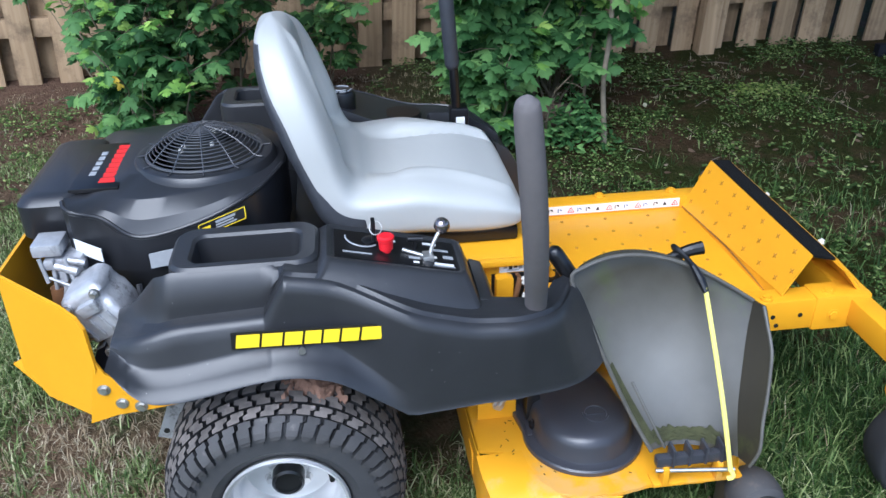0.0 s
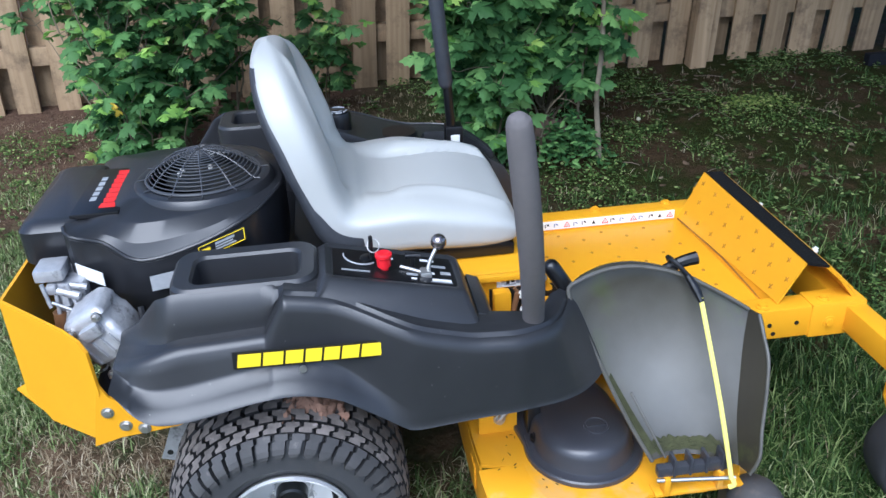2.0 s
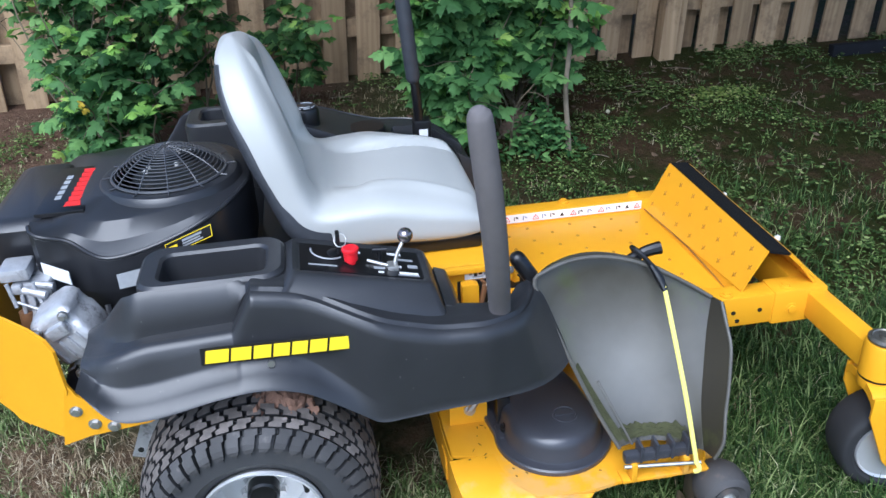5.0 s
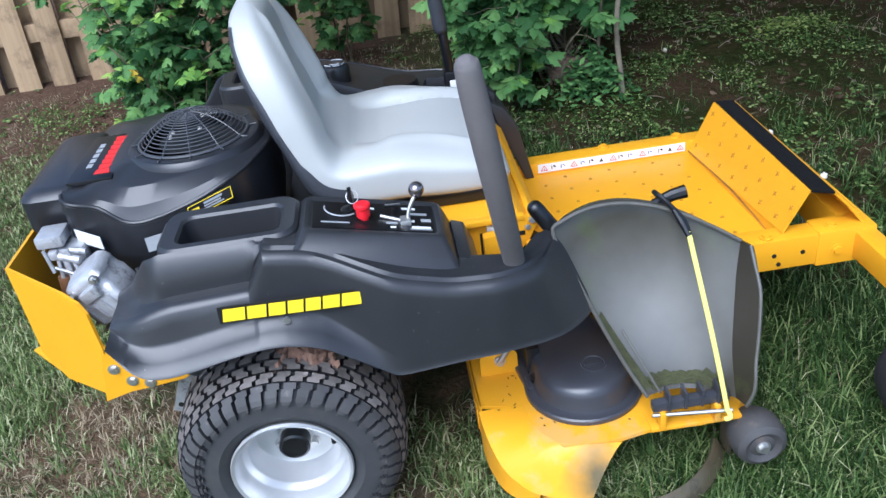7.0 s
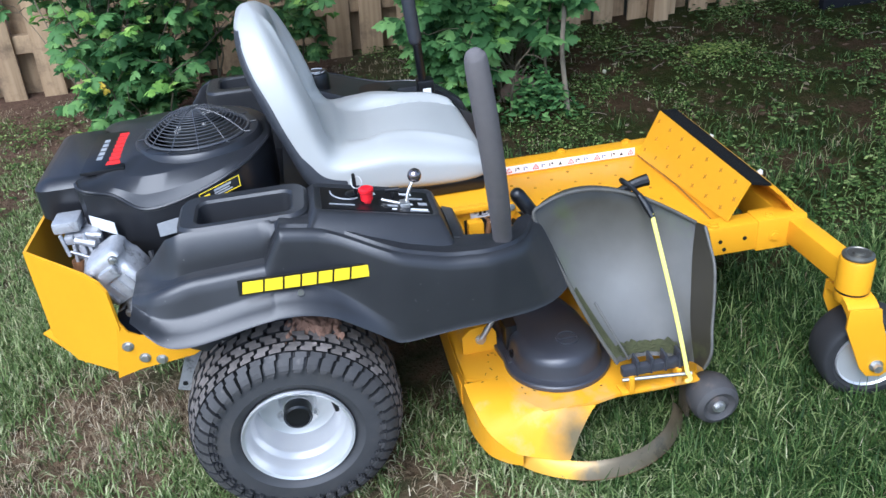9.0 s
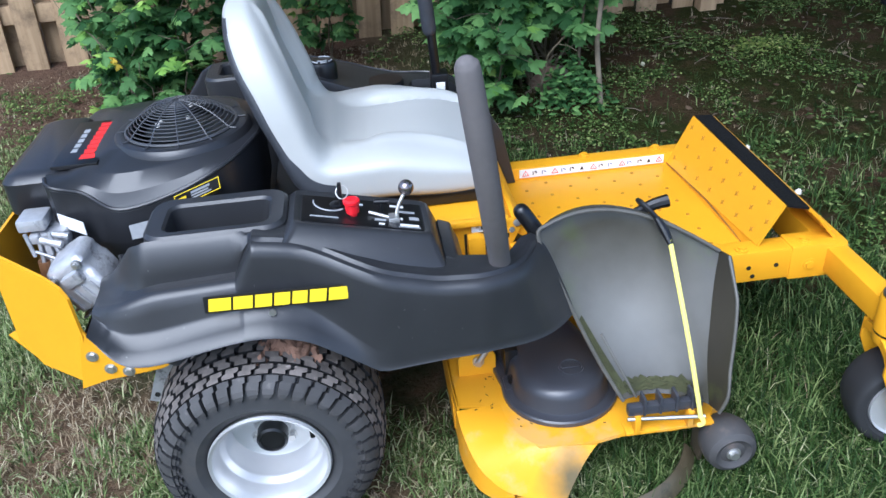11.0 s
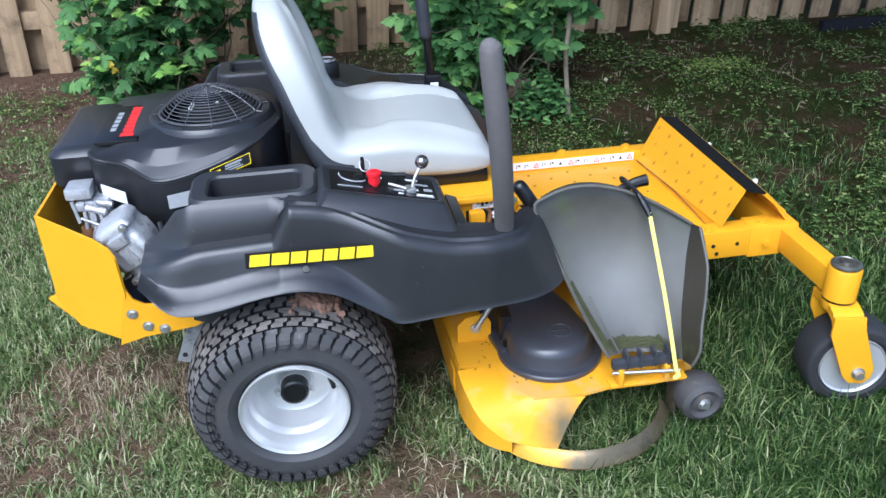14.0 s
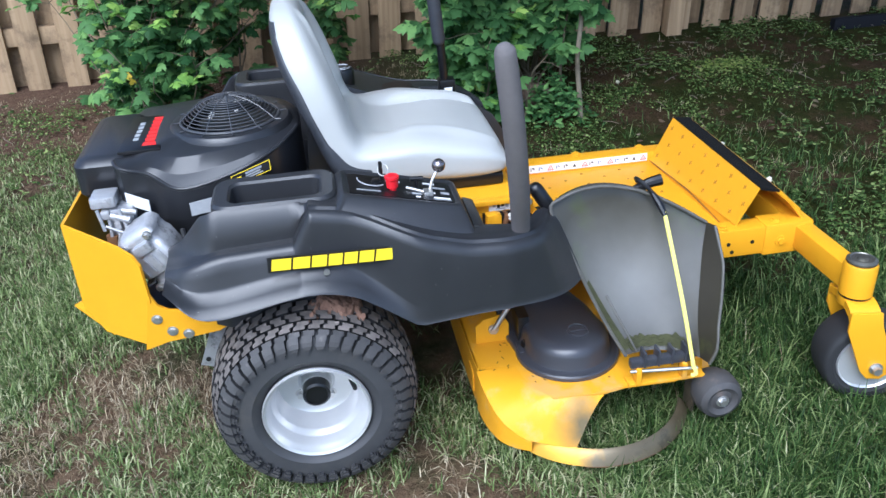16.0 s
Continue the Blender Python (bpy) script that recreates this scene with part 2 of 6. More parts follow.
def bolt(at, normal, r=0.009, h=0.007):
    """A washer with a six-sided head."""
    n = Vector(normal).normalized()
    a = Vector(at)
    return join(sweep([a - n * 0.004, a + n * 0.002], r * 1.5, 16, 1), sweep([a, a + n * h], r, 6, 1))


def rounded(pts, per=6, closed=True):
    """Catmull-Rom through 2D or 3D points."""
    p = [Vector(q) for q in pts]
    k = len(p)
    out = []
    for i in range(k):
        a, b, c, d = p[i - 1], p[i], p[(i + 1) % k], p[(i + 2) % k]
        for s in range(per):
            t = s / per
            out.append(0.5 * (2 * b + (c - a) * t + (2 * a - 5 * b + 4 * c - d) * t * t + (3 * b - a - 3 * c + d) * t ** 3))
    return out


def rrect(x0, x1, y0, y1, z, r=0.02, k=4):
    """A ring of a rectangle with round corners."""
    out = []
    for cx, cy, a0 in ((x1 - r, y1 - r, 0), (x0 + r, y1 - r, 90), (x0 + r, y0 + r, 180), (x1 - r, y0 + r, 270)):
        for i in range(k + 1):
            a = radians(a0 + 90 * i / k)
            out.append(Vector((cx + r * math.cos(a), cy + r * math.sin(a), z)))
    return out


def sheet(f, nu, nv, thick):
    """A grid over u, v in 0..1, given thickness along its normals."""
    bm = bmesh.new()
    g = [[bm.verts.new(f(i / nu, j / nv)) for j in range(nv + 1)] for i in range(nu + 1)]
    for i in range(nu):
        for j in range(nv):
            bm.faces.new((g[i][j], g[i + 1][j], g[i + 1][j + 1], g[i][j + 1]))
    bm.normal_update()
    bmesh.ops.solidify(bm, geom=bm.faces[:], thickness=thick)
    return bm


# ---- ground ----
def rise(x, y):
    """Height of the lawn: level at the mower, rising a little towards the fence."""
    up = 0.068 * max(0.0, y - 0.75)
    up = min(up, 0.135)
    n = noise.noise(Vector((x * 1.3, y * 1.3, 0.0))) * 0.012 + noise.noise(Vector((x * 5, y * 5, 3.0))) * 0.006
    return up + n + 0.012


def bare(x, y):
    """0 in grass, 1 on bare soil."""
    n = noise.noise(Vector((x * 1.7 + 4, y * 1.7, 1.0))) * 0.5 + noise.noise(Vector((x * 6, y * 6, 7.0))) * 0.25
    back = min(1.0, max(0.0, (y - 1.5) / 0.6)) * 0.95
    left = 0.80 * math.exp(-(((x + 0.68) / 0.50) ** 2 + ((y + 0.32) / 0.42) ** 2)) + math.exp(-(((x + 0.45) / 0.20) ** 2 + ((y - 0.02) / 0.15) ** 2))
    under = 0.8 if (-0.35 < x < 0.4 and -0.25 < y < 0.7) else 0.0
    far = 0.5 * min(1.0, max(0.0, (y - 1.0) / 1.2)) * min(1.0, max(0.0, (x - 0.7) / 0.5))
    return min(1.0, max(0.0, n + back + left + under + far))


def ground_material():
    m = bpy.data.materials.new("soil_and_thatch")
    m.use_nodes = True
    n, l = m.node_tree.nodes, m.node_tree.links
    b = n["Principled BSDF"]
    b.inputs["Roughness"].default_value = 0.95
    b.inputs["Specular IOR Level"].default_value = 0.08
    tc = n.new("ShaderNodeTexCoord")

    def nz(scale, detail=8):
        t = n.new("ShaderNodeTexNoise")
        t.inputs["Scale"].default_value = scale
        t.inputs["Detail"].default_value = detail
        t.inputs["Roughness"].default_value = 0.65
        l.new(tc.outputs["Object"], t.inputs["Vector"])
        return t.outputs["Fac"]

    def mix(fac, c1, c2):
        x = n.new("ShaderNodeMixRGB")
        l.new(fac, x.inputs[0])
        for i, c in ((1, c1), (2, c2)):
            if isinstance(c, tuple):
                x.inputs[i].default_value = (*c, 1)
            else:
                l.new(c, x.inputs[i])
        return x.outputs[0]

    def step(fac, a, c):
        r = n.new("ShaderNodeMapRange")
        r.inputs[1].default_value = a
        r.inputs[2].default_value = c
        l.new(fac, r.inputs[0])
        return r.outputs[0]
    soil = mix(nz(22), (0.062, 0.040, 0.024), (0.240, 0.160, 0.098))
    green = mix(nz(35), (0.016, 0.024, 0.008), (0.075, 0.080, 0.034))
    spot = n.new("ShaderNodeVectorMath")
    spot.operation = 'DISTANCE'
    spot.inputs[1].default_value = (-0.6, -0.15, 0.0)
    l.new(tc.outputs["Object"], spot.inputs[0])
    lawn = n.new("ShaderNodeMath")
    lawn.operation = 'MULTIPLY_ADD'
    lawn.inputs[1].default_value = 0.22
    l.new(step(spot.outputs["Value"], 0.8, 2.2), lawn.inputs[0])
    l.new(nz(2.6), lawn.inputs[2])
    both = mix(step(lawn.outputs[0], 0.46, 0.62), soil, green)
    sep = n.new("ShaderNodeSeparateXYZ")
    l.new(tc.outputs["Object"], sep.inputs[0])
    zone = n.new("ShaderNodeMath")
    zone.operation = 'MULTIPLY'
    l.new(step(sep.outputs[0], 0.2, 1.2), zone.inputs[0])
    l.new(step(sep.outputs[1], -0.5, 0.3), zone.inputs[1])
    bed = n.new("ShaderNodeMath")
    bed.operation = 'MULTIPLY'
    l.new(step(sep.outputs[0], 0.6, 0.2), bed.inputs[0])
    l.new(step(sep.outputs[1], 1.0, 1.5), bed.inputs[1])
    both = mix(bed.outputs[0], both, mix(nz(30), (0.034, 0.019, 0.012), (0.170, 0.106, 0.070)))
    # moss and brown soil, darkened further to paint in the tree's shade
    moss = mix(nz(14), (0.010, 0.014, 0.003), (0.046, 0.050, 0.011))
    shaded_soil = mix(step(nz(3.5), 0.46, 0.58), moss, mix(nz(40), (0.020, 0.012, 0.006), (0.092, 0.059, 0.030)))
    both = mix(zone.outputs[0], both, shaded_soil)
    straw = mix(step(nz(60, 4), 0.64, 0.72), both, (0.20, 0.16, 0.09))
    l.new(straw, b.inputs["Base Color"])
    bp = n.new("ShaderNodeBump")
    bp.inputs["Strength"].default_value = 1.0
    bp.inputs["Distance"].default_value = 0.035
    l.new(nz(45, 10), bp.inputs["Height"])
    l.new(bp.outputs[0], b.inputs["Normal"])
    return m


def build_ground():
    xs = np.unique(np.concatenate([np.linspace(-600, -20, 12), np.linspace(-20, -3, 10), np.linspace(-3, 5, 161), np.linspace(5, 20, 10), np.linspace(20, 600, 12)]))
    ys = np.unique(np.concatenate([np.linspace(-600, -20, 12), np.linspace(-20, -2.5, 10), np.linspace(-2.5, 4, 131), np.linspace(4, 20, 10), np.linspace(20, 600, 12)]))
    verts = [(x, y, rise(x, y)) for x in xs for y in ys]
    k = len(ys)
    faces = [(i * k + j, (i + 1) * k + j, (i + 1) * k + j + 1, i * k + j + 1) for i in range(len(xs) - 1) for j in range(k - 1)]
    me = bpy.data.meshes.new("ground")
    me.from_pydata(verts, [], faces)
    me.materials.append(ground_material())
    me.polygons.foreach_set("use_smooth", [True] * len(faces))
    tagged(new("ground", me), "patchy lawn with bare brown soil towards the fence", "ground", kind="structure")


build_ground()


# ---- fence ----
def wood_material():
    m = material("weathered_pine", (0.30, 0.205, 0.135), 0.85, vary=0.2, scale=8, bump=0.3, bump_scale=60, spec=0.15)
    n, l = m.node_tree.nodes, m.node_tree.links
    b = n["Principled BSDF"]
    tc = n.new("ShaderNodeTexCoord")
    mp = n.new("ShaderNodeMapping")
    mp.inputs["Scale"].default_value = (38, 38, 1.6)
    oi = n.new("ShaderNodeObjectInfo")
    ad = n.new("ShaderNodeVectorMath")
    l.new(tc.outputs["Object"], mp.inputs[0])
    l.new(mp.outputs[0], ad.inputs[0])
    sc = n.new("ShaderNodeMath")
    sc.operation = 'MULTIPLY'
    sc.inputs[1].default_value = 37.0
    l.new(oi.outputs["Random"], sc.inputs[0])
    l.new(sc.outputs[0], ad.inputs[1])
    tx = n.new("ShaderNodeTexNoise")
    tx.inputs["Scale"].default_value = 1.0
    tx.inputs["Detail"].default_value = 7
    l.new(ad.outputs[0], tx.inputs["Vector"])
    mx = n.new("ShaderNodeMixRGB")
    mx.inputs[1].default_value = (0.150, 0.094, 0.050, 1)
    mx.inputs[2].default_value = (0.52, 0.380, 0.230, 1)
    l.new(tx.outputs["Fac"], mx.inputs[0])
    hs = n.new("ShaderNodeHueSaturation")
    mr = n.new("ShaderNodeMapRange")
    mr.inputs[3].default_value = 0.72
    mr.inputs[4].default_value = 1.25
    l.new(oi.outputs["Random"], mr.inputs[0])
    l.new(mr.outputs[0], hs.inputs["Value"])
    l.new(mx.outputs[0], hs.inputs["Color"])
    # knots and grey weather stains
    stain = n.new("ShaderNodeTexNoise")
    stain.inputs["Scale"].default_value = 7.0
    stain.inputs["Detail"].default_value = 8
    stain.inputs["Roughness"].default_value = 0.7
    off = n.new("ShaderNodeVectorMath")
    l.new(tc.outputs["Object"], off.inputs[0])
    l.new(sc.outputs[0], off.inputs[1])
    l.new(off.outputs[0], stain.inputs["Vector"])
    cut = n.new("ShaderNodeMapRange")
    cut.inputs[1].default_value, cut.inputs[2].default_value = 0.50, 0.68
    cut.inputs[4].default_value = 0.75
    l.new(stain.outputs["Fac"], cut.inputs[0])
    grey = n.new("ShaderNodeMixRGB")
    grey.inputs[2].default_value = (0.125, 0.088, 0.058, 1)
    l.new(cut.outputs[0], grey.inputs[0])
    l.new(hs.outputs[0], grey.inputs[1])
    l.new(grey.outputs[0], b.inputs["Base Color"])
    return m


WOOD = wood_material()
FENCE_Y = 2.60


def build_fence():
    fence = thing("fence", "weathered wooden shadowbox fence with tan pickets on both sides", "fence", (0.5, FENCE_Y, 0.1))
    fence["kind"] = "structure"
    x0, x1, pitch, high = -4.2, 6.2, 0.19, 1.82
    for z in (0.42, 1.02, 1.62):
        part("rail", rbox(x0, x1, FENCE_Y + 0.022, FENCE_Y + 0.092, z - 0.045, z + 0.045, 0.003), WOOD, fence)
    cuts = []
    for w, chip in ((0.058, 0.0), (0.055, 0.012), (0.061, -0.008), (0.057, 0.005)):
        cuts.append(finish(prism([(-w, chip), (-w * 0.2, 0.004), (w, 0.0), (w, high - 0.03), (0.034, high), (-0.034, high), (-w, high - 0.03)], "y", -0.009, 0.009, 0.002), "picket", WOOD))
    n = int((x1 - x0) / pitch)
    rnd = random.Random(5)
    for row, y, off in ((0, FENCE_Y + 0.012, 0.0), (1, FENCE_Y + 0.103, pitch / 2)):
        for i in range(n):
            ob = new("picket", rnd.choice(cuts))
            ob.parent = fence
            ob.matrix_parent_inverse = Matrix.Translation(-PLACE[fence.name])
            x = -1.406 + (i - 14) * pitch + off + rnd.uniform(-0.014, 0.014)
            ob.matrix_basis = pose(x, y, 0.088 + rnd.uniform(-0.014, 0.016), 0, 3.0 + rnd.uniform(-0.9, 0.9), 0)
    for x in (-3.3, -0.5, 2.13, 4.7):
        part("post", rbox(x - 0.045, x + 0.045, FENCE_Y - 0.085, FENCE_Y + 0.005, -0.2, high + 0.1, 0.004, m=Matrix.Translation((x, FENCE_Y, 0)) @ pose(0, 0, 0, 0, 3, 0) @ Matrix.Translation((-x, -FENCE_Y, 0))), WOOD, fence)


build_fence()


# ---- riding mower ----
mower = thing("riding_mower", "yellow and black zero-turn riding mower parked on grass", "mower", (0.45, MID, 0.0))


def tyre_profile(r, half, rim):
    """Section of a round-shouldered tyre, from one bead round to the other."""
    mid = rim + (r - rim) * 0.42
    near = [(rim, -half * 0.72), (rim + 0.010, -half * 0.88), (rim + (mid - rim) * 0.6, -half * 0.98)]
    for a in range(0, 90, 9):
        y, rr = section(a, r - 0.015, half * 0.97, mid)
        near.append((rr, -y))
    return near + [(r - 0.015, 0.0)] + [(rr, -y) for rr, y in near[::-1]]


def section(a, r, half, mid):
    """Point of the tyre's outer curve at a degrees between widest point and crown."""
    return half * max(0.0, math.cos(radians(a))) ** 0.72, mid + (r - mid) * math.sin(radians(a)) ** 0.72


def open_lathe(profile, centre, seg=64):
    c = Vector(centre)
    rings = [[c + Vector((r * math.cos(2 * math.pi * i / seg), h, r * math.sin(2 * math.pi * i / seg))) for i in range(seg)] for r, h in profile]
    return loft(rings, cap=False)


TREAD_N = 43


def tread_strip(bm, c, r, half, mid, a, w, stations, low=-0.010, high=0.010):
    """A raised lug through stations of (section angle, side, turn)."""
    rows = []
    for th, s, sh in stations:
        y, rr = section(min(th, 180 - th), r - 0.007, half, mid)
        y *= s if th <= 90 else -s
        out, side = math.sin(radians(th)), s * math.cos(radians(th))
        rows.append([bm.verts.new(c + Vector(((rr + h * out) * math.cos(a + sh + k), y + h * side, (rr + h * out) * math.sin(a + sh + k)))) for k, h in ((-w, low), (-w * 0.90, high), (w * 0.90, high), (w, low))])
    for p, q in zip(rows, rows[1:]):
        for i in range(3):
            bm.faces.new((p[i], p[i + 1], q[i + 1], q[i])).material_index = 0 if i == 1 else 1
    bm.faces.new(rows[0]).material_index = 1
    bm.faces.new(rows[-1][::-1]).material_index = 1


def crown_lugs(c, r, half, mid):
    """Staggered zigzag blocks over the crown."""
    bm = bmesh.new()
    step = 2 * math.pi / TREAD_N
    for i in range(TREAD_N):
        for row, t0 in enumerate((50.0, 65.0, 80.0, 95.0, 110.0, 125.0)):
            a = i * step + (step / 2 if row % 2 else 0.0)
            sk = 0.020 if row % 2 else -0.020
            wob = 0.005 * math.sin(i * 12.9 + row * 7.1)
            hi = 0.0095 + 0.0012 * math.sin(i * 5.3 + row * 3.7)
            tread_strip(bm, c, r, half, mid, a + wob, step * 0.415, ((t0 - 6.2, -1, -sk), (t0 - 1.0, -1, -sk), (t0 + 1.0, -1, sk), (t0 + 6.2, -1, sk)), high=hi)
    return bm


def shoulder_bars(c, r, half, mid, s):
    """Bars with tapered feet that run down one shoulder."""
    bm = bmesh.new()
    step = 2 * math.pi / TREAD_N
    for i in range(TREAD_N):
        a = (i + 0.5) * step
        tread_strip(bm, c, r, half, mid, a, step * 0.41, ((41.8, s, 0.0), (34.0, s, 0.0), (32.5, s, 0.022), (22.0, s, 0.030), (14.0, s, 0.036)), high=0.009)
        tread_strip(bm, c, r, half, mid, a + 0.036, step * 0.33, ((13.8, s, 0.0), (8.5, s, 0.004)), high=0.006)
        tread_strip(bm, c, r, half, mid, a + 0.040, step * 0.19, ((8.3, s, 0.0), (4.5, s, 0.0)), high=0.0035)
    return bm


def sidewall_mark(c, r0, y, a, w):
    """A raised bar where the sidewall carries lettering."""
    bm = bmesh.new()
    vs = []
    for lift in (0.0, 1.0):
        for da, dr in ((0, 0), (w, 0), (w, 0.011), (0, 0.011)):
            vs.append(bm.verts.new(c + Vector(((r0 + dr) * math.cos(a + da), y - 0.0018 * lift - 0.0020, (r0 + dr) * math.sin(a + da)))))
    for f in ((4, 5, 6, 7), (0, 1, 5, 4), (1, 2, 6, 5), (2, 3, 7, 6), (3, 0, 4, 7)):
        bm.faces.new([vs[i] for i in f])
    return bm


def rear_wheel(y, side):
    """side: -1 when the wheel's face looks to -y."""
    c = Vector((0.0, y, 0.25))
    r, half, rim = 0.226, 0.122, 0.110
    w = part("rear_wheel", open_lathe(tyre_profile(r, half, rim), c), SIDEWALL, mower, "wide black turf tyre on a silver rim")
    mid = rim + (r - rim) * 0.42
    part("tread", crown_lugs(c, r, half, mid), TREAD, w, "chunky turf tread with dried dirt", smooth=False).data.materials.append(RUBBER)
    for k in (-1, 1):
        part("shoulder_tread", shoulder_bars(c, r, half, mid, k), SHOULDER, w, "dark rubber shoulder lugs", smooth=False).data.materials.append(RUBBER)
    if side < 0:
        for k in range(9):
            for a0 in (0.75, 3.9):
                part("sidewall_mark", sidewall_mark(c, 0.142, y - half * 0.965, a0 + 0.085 * k, 0.045 + 0.02 * (k % 3 == 1)), RUBBER, w, smooth=False)
    s = side
    part("rim", lathe([(0.108, -s * 0.05), (0.104, s * 0.02), (0.106, s * 0.094), (0.115, s * 0.104), (0.1185, s * 0.113), (0.116, s * 0.119), (0.110, s * 0.116), (0.106, s * 0.104), (0.103, s * 0.098), (0.101, s * 0.076),
                       (0.099, s * 0.070), (0.092, s * 0.062), (0.0905, s * 0.056), (0.089, s * 0.016), (0.086, s * 0.006), (0.078, s * 0.002), (0.060, s * 0.000), (0.042, -s * 0.002), (0.036, s * 0.004), (0.034, s * 0.026), (0.02, s * 0.026)], "y", c, 64), RIM, w, "silver painted steel rim")
    part("hub_cap", lathe([(0.031, s * 0.022), (0.031, s * 0.040), (0.031, s * 0.052), (0.026, s * 0.055), (0.024, s * 0.051), (0.004, s * 0.051)], "y", c, 32), BLACK_SMOOTH, w, "black hub cap")
    nuts = [bolt(c + Vector((0.050 * math.cos(a), -s * 0.002, 0.050 * math.sin(a))), (0, s, 0), 0.008, 0.014) for a in [radians(38 + 90 * i) for i in range(4)]]
    for b in nuts:
        part("lug_nut", b, ZINC, w)
    part("valve_stem", sweep([c + Vector((0.080, s * 0.040, 0.020)), c + Vector((0.086, s * 0.092, 0.034))], [0.007, 0.005], 10, 1), BLACK_SMOOTH, w)
    return w


wheel = rear_wheel(-0.428, -1)
rear_wheel(2 * MID + 0.428, 1)


def mud_patch():
    def f(u, v):
        a = radians(57 + 30 * u)
        y = -0.492 + 0.13 * v + 0.012 * math.sin(11 * u)
        t = max(0.0, abs(y + 0.428) / 0.122 - 0.5)
        wob = 0.30 * noise.noise(Vector((u * 4, v * 4, 1.0))) + 0.22 * noise.noise(Vector((u * 13, v * 13, 6.0)))
        fade = max(abs(2 * u - 1), abs(2 * v - 1)) + wob
        th = math.degrees(math.acos(min(1.0, (abs(y + 0.428) / 0.122) ** (1 / 0.72))))
        rr = section(th, 0.226, 0.122, 0.1587)[1] + 0.0085 + 0.0030 * noise.noise(Vector((u * 9, v * 9, 0))) + 0.0025 * noise.noise(Vector((u * 23, v * 23, 4))) - 0.05 * max(0, fade - 0.62)
        return Vector((rr * math.cos(a), y, 0.25 + rr * math.sin(a)))
    return sheet(f, 60, 44, 0.004)


part("mud_patch", mud_patch(), MUD, wheel, "caked brown mud")


def caster(y, drop=0.0, swing=0.0):
    """swing: degrees by which the fork is turned about its pin."""
    px, py = 1.296, y
    d = drop
    turn = Matrix.Translation((px, py, 0)) @ pose(0, 0, 0, 0, 0, swing) @ Matrix.Translation((-px, -py, 0))

    def turned(bm):
        bm.transform(turn)
        return bm
    f = part("caster", lathe([(0.026, 0.298 - d), (0.0385, 0.302 - d), (0.0385, 0.378 - d), (0.036, 0.384 - d), (0.012, 0.385 - d)], "z", (px, py, 0), 36), YELLOW, mower, "yellow caster fork with small black tyre")
    part("cap", lathe([(0.032, 0.384 - d), (0.035, 0.387 - d), (0.035, 0.391 - d), (0.027, 0.395 - d), (0.025, 0.393 - d), (0.014, 0.393 - d), (0.013, 0.399 - d), (0.003, 0.399 - d)], "z", (px, py, 0), 32), STEEL_CAP, f, "dull steel cap")
    part("seal", lathe([(0.0375, 0.296 - d), (0.0375, 0.302 - d), (0.026, 0.304 - d)], "z", (px, py, 0), 32), BLACK_SMOOTH, f)
    part("collar", lathe([(0.035, 0.272 - d), (0.0375, 0.276 - d), (0.0375, 0.296 - d), (0.026, 0.298 - d)], "z", (px, py, 0), 32), YELLOW, f)
    r, axle = 0.131, 0.137
    c = Vector((px + 0.052, py, axle))
    for s in (-1, 1):
        y0, y1 = py + s * 0.030, py + s * 0.068
        crown_ = [(px - 0.030, 0.292 - d), (px + 0.040, 0.292 - d), (px + 0.042, 0.272 - d), (px - 0.030, 0.272 - d)]
        rings = [[Vector((x, yy, z - dz)) for x, z in crown_] for yy, dz in ((py, 0.0), (y0, 0.0), (py + s * 0.054, 0.006), (y1, 0.018))]
        part("fork_crown", turned(loft(rings)), YELLOW, f)
        leg = [(px - 0.030, 0.284 - d), (px + 0.042, 0.284 - d), (px + 0.046, 0.250 - d), (c.x + 0.038, axle + 0.012), (c.x + 0.034, axle - 0.016), (c.x + 0.016, axle - 0.032), (c.x - 0.016, axle - 0.030), (c.x - 0.034, axle - 0.008), (px - 0.030, 0.232 - d)]
        part("fork_leg", turned(prism(leg, "y", y1 - 0.004, y1 + 0.004, 0.0015)), YELLOW, f)
        part("axle_bolt", turned(bolt((c.x + 0.002, y1 + s * 0.004, axle), (0, s, 0), 0.011, 0.016)), ZINC, f)
    w = part("wheel", turned(open_lathe(tyre_profile(r, 0.052, 0.074), c, 56)), RUBBER, f, "small smooth black tyre")
    part("rim", turned(lathe([(0.074, -0.043), (0.078, -0.048), (0.080, -0.042), (0.074, -0.036), (0.068, -0.030), (0.060, -0.016), (0.046, -0.014), (0.044, -0.020), (0.030, -0.022), (0.02, -0.042), (0.02, 0.042), (0.030, 0.016), (0.060, 0.018), (0.068, 0.030), (0.074, 0.036), (0.080, 0.042), (0.078, 0.048), (0.074, 0.043)], "y", c, 48)), RIM, w)
    return f


caster(-0.462, -0.012, -12)
caster(2 * MID + 0.46, 0.06, 9)

# frame rails, cross beam and axle arms
RY0, RY1, LY0, LY1 = -0.217, -0.160, 0.345, 0.402
part("frame_rail", rbox(-0.30, 1.205, RY0, RY1, 0.300, 0.380, 0.006), YELLOW, mower)
part("frame_rail", rbox(-0.30, 1.205, LY0, LY1, 0.300, 0.380, 0.006), YELLOW, mower)
beam = part("front_axle", rbox(1.262, 1.325, RY0 - 0.003, LY1 + 0.003, 0.297, 0.383, 0.006), YELLOW, mower)
for y0, y1 in ((RY0 - 0.004, RY1 + 0.004), (LY0 - 0.004, LY1 + 0.004)):
    part("rail_sleeve", rbox(1.190, 1.32, y0, y1, 0.296, 0.384, 0.005), YELLOW, beam)
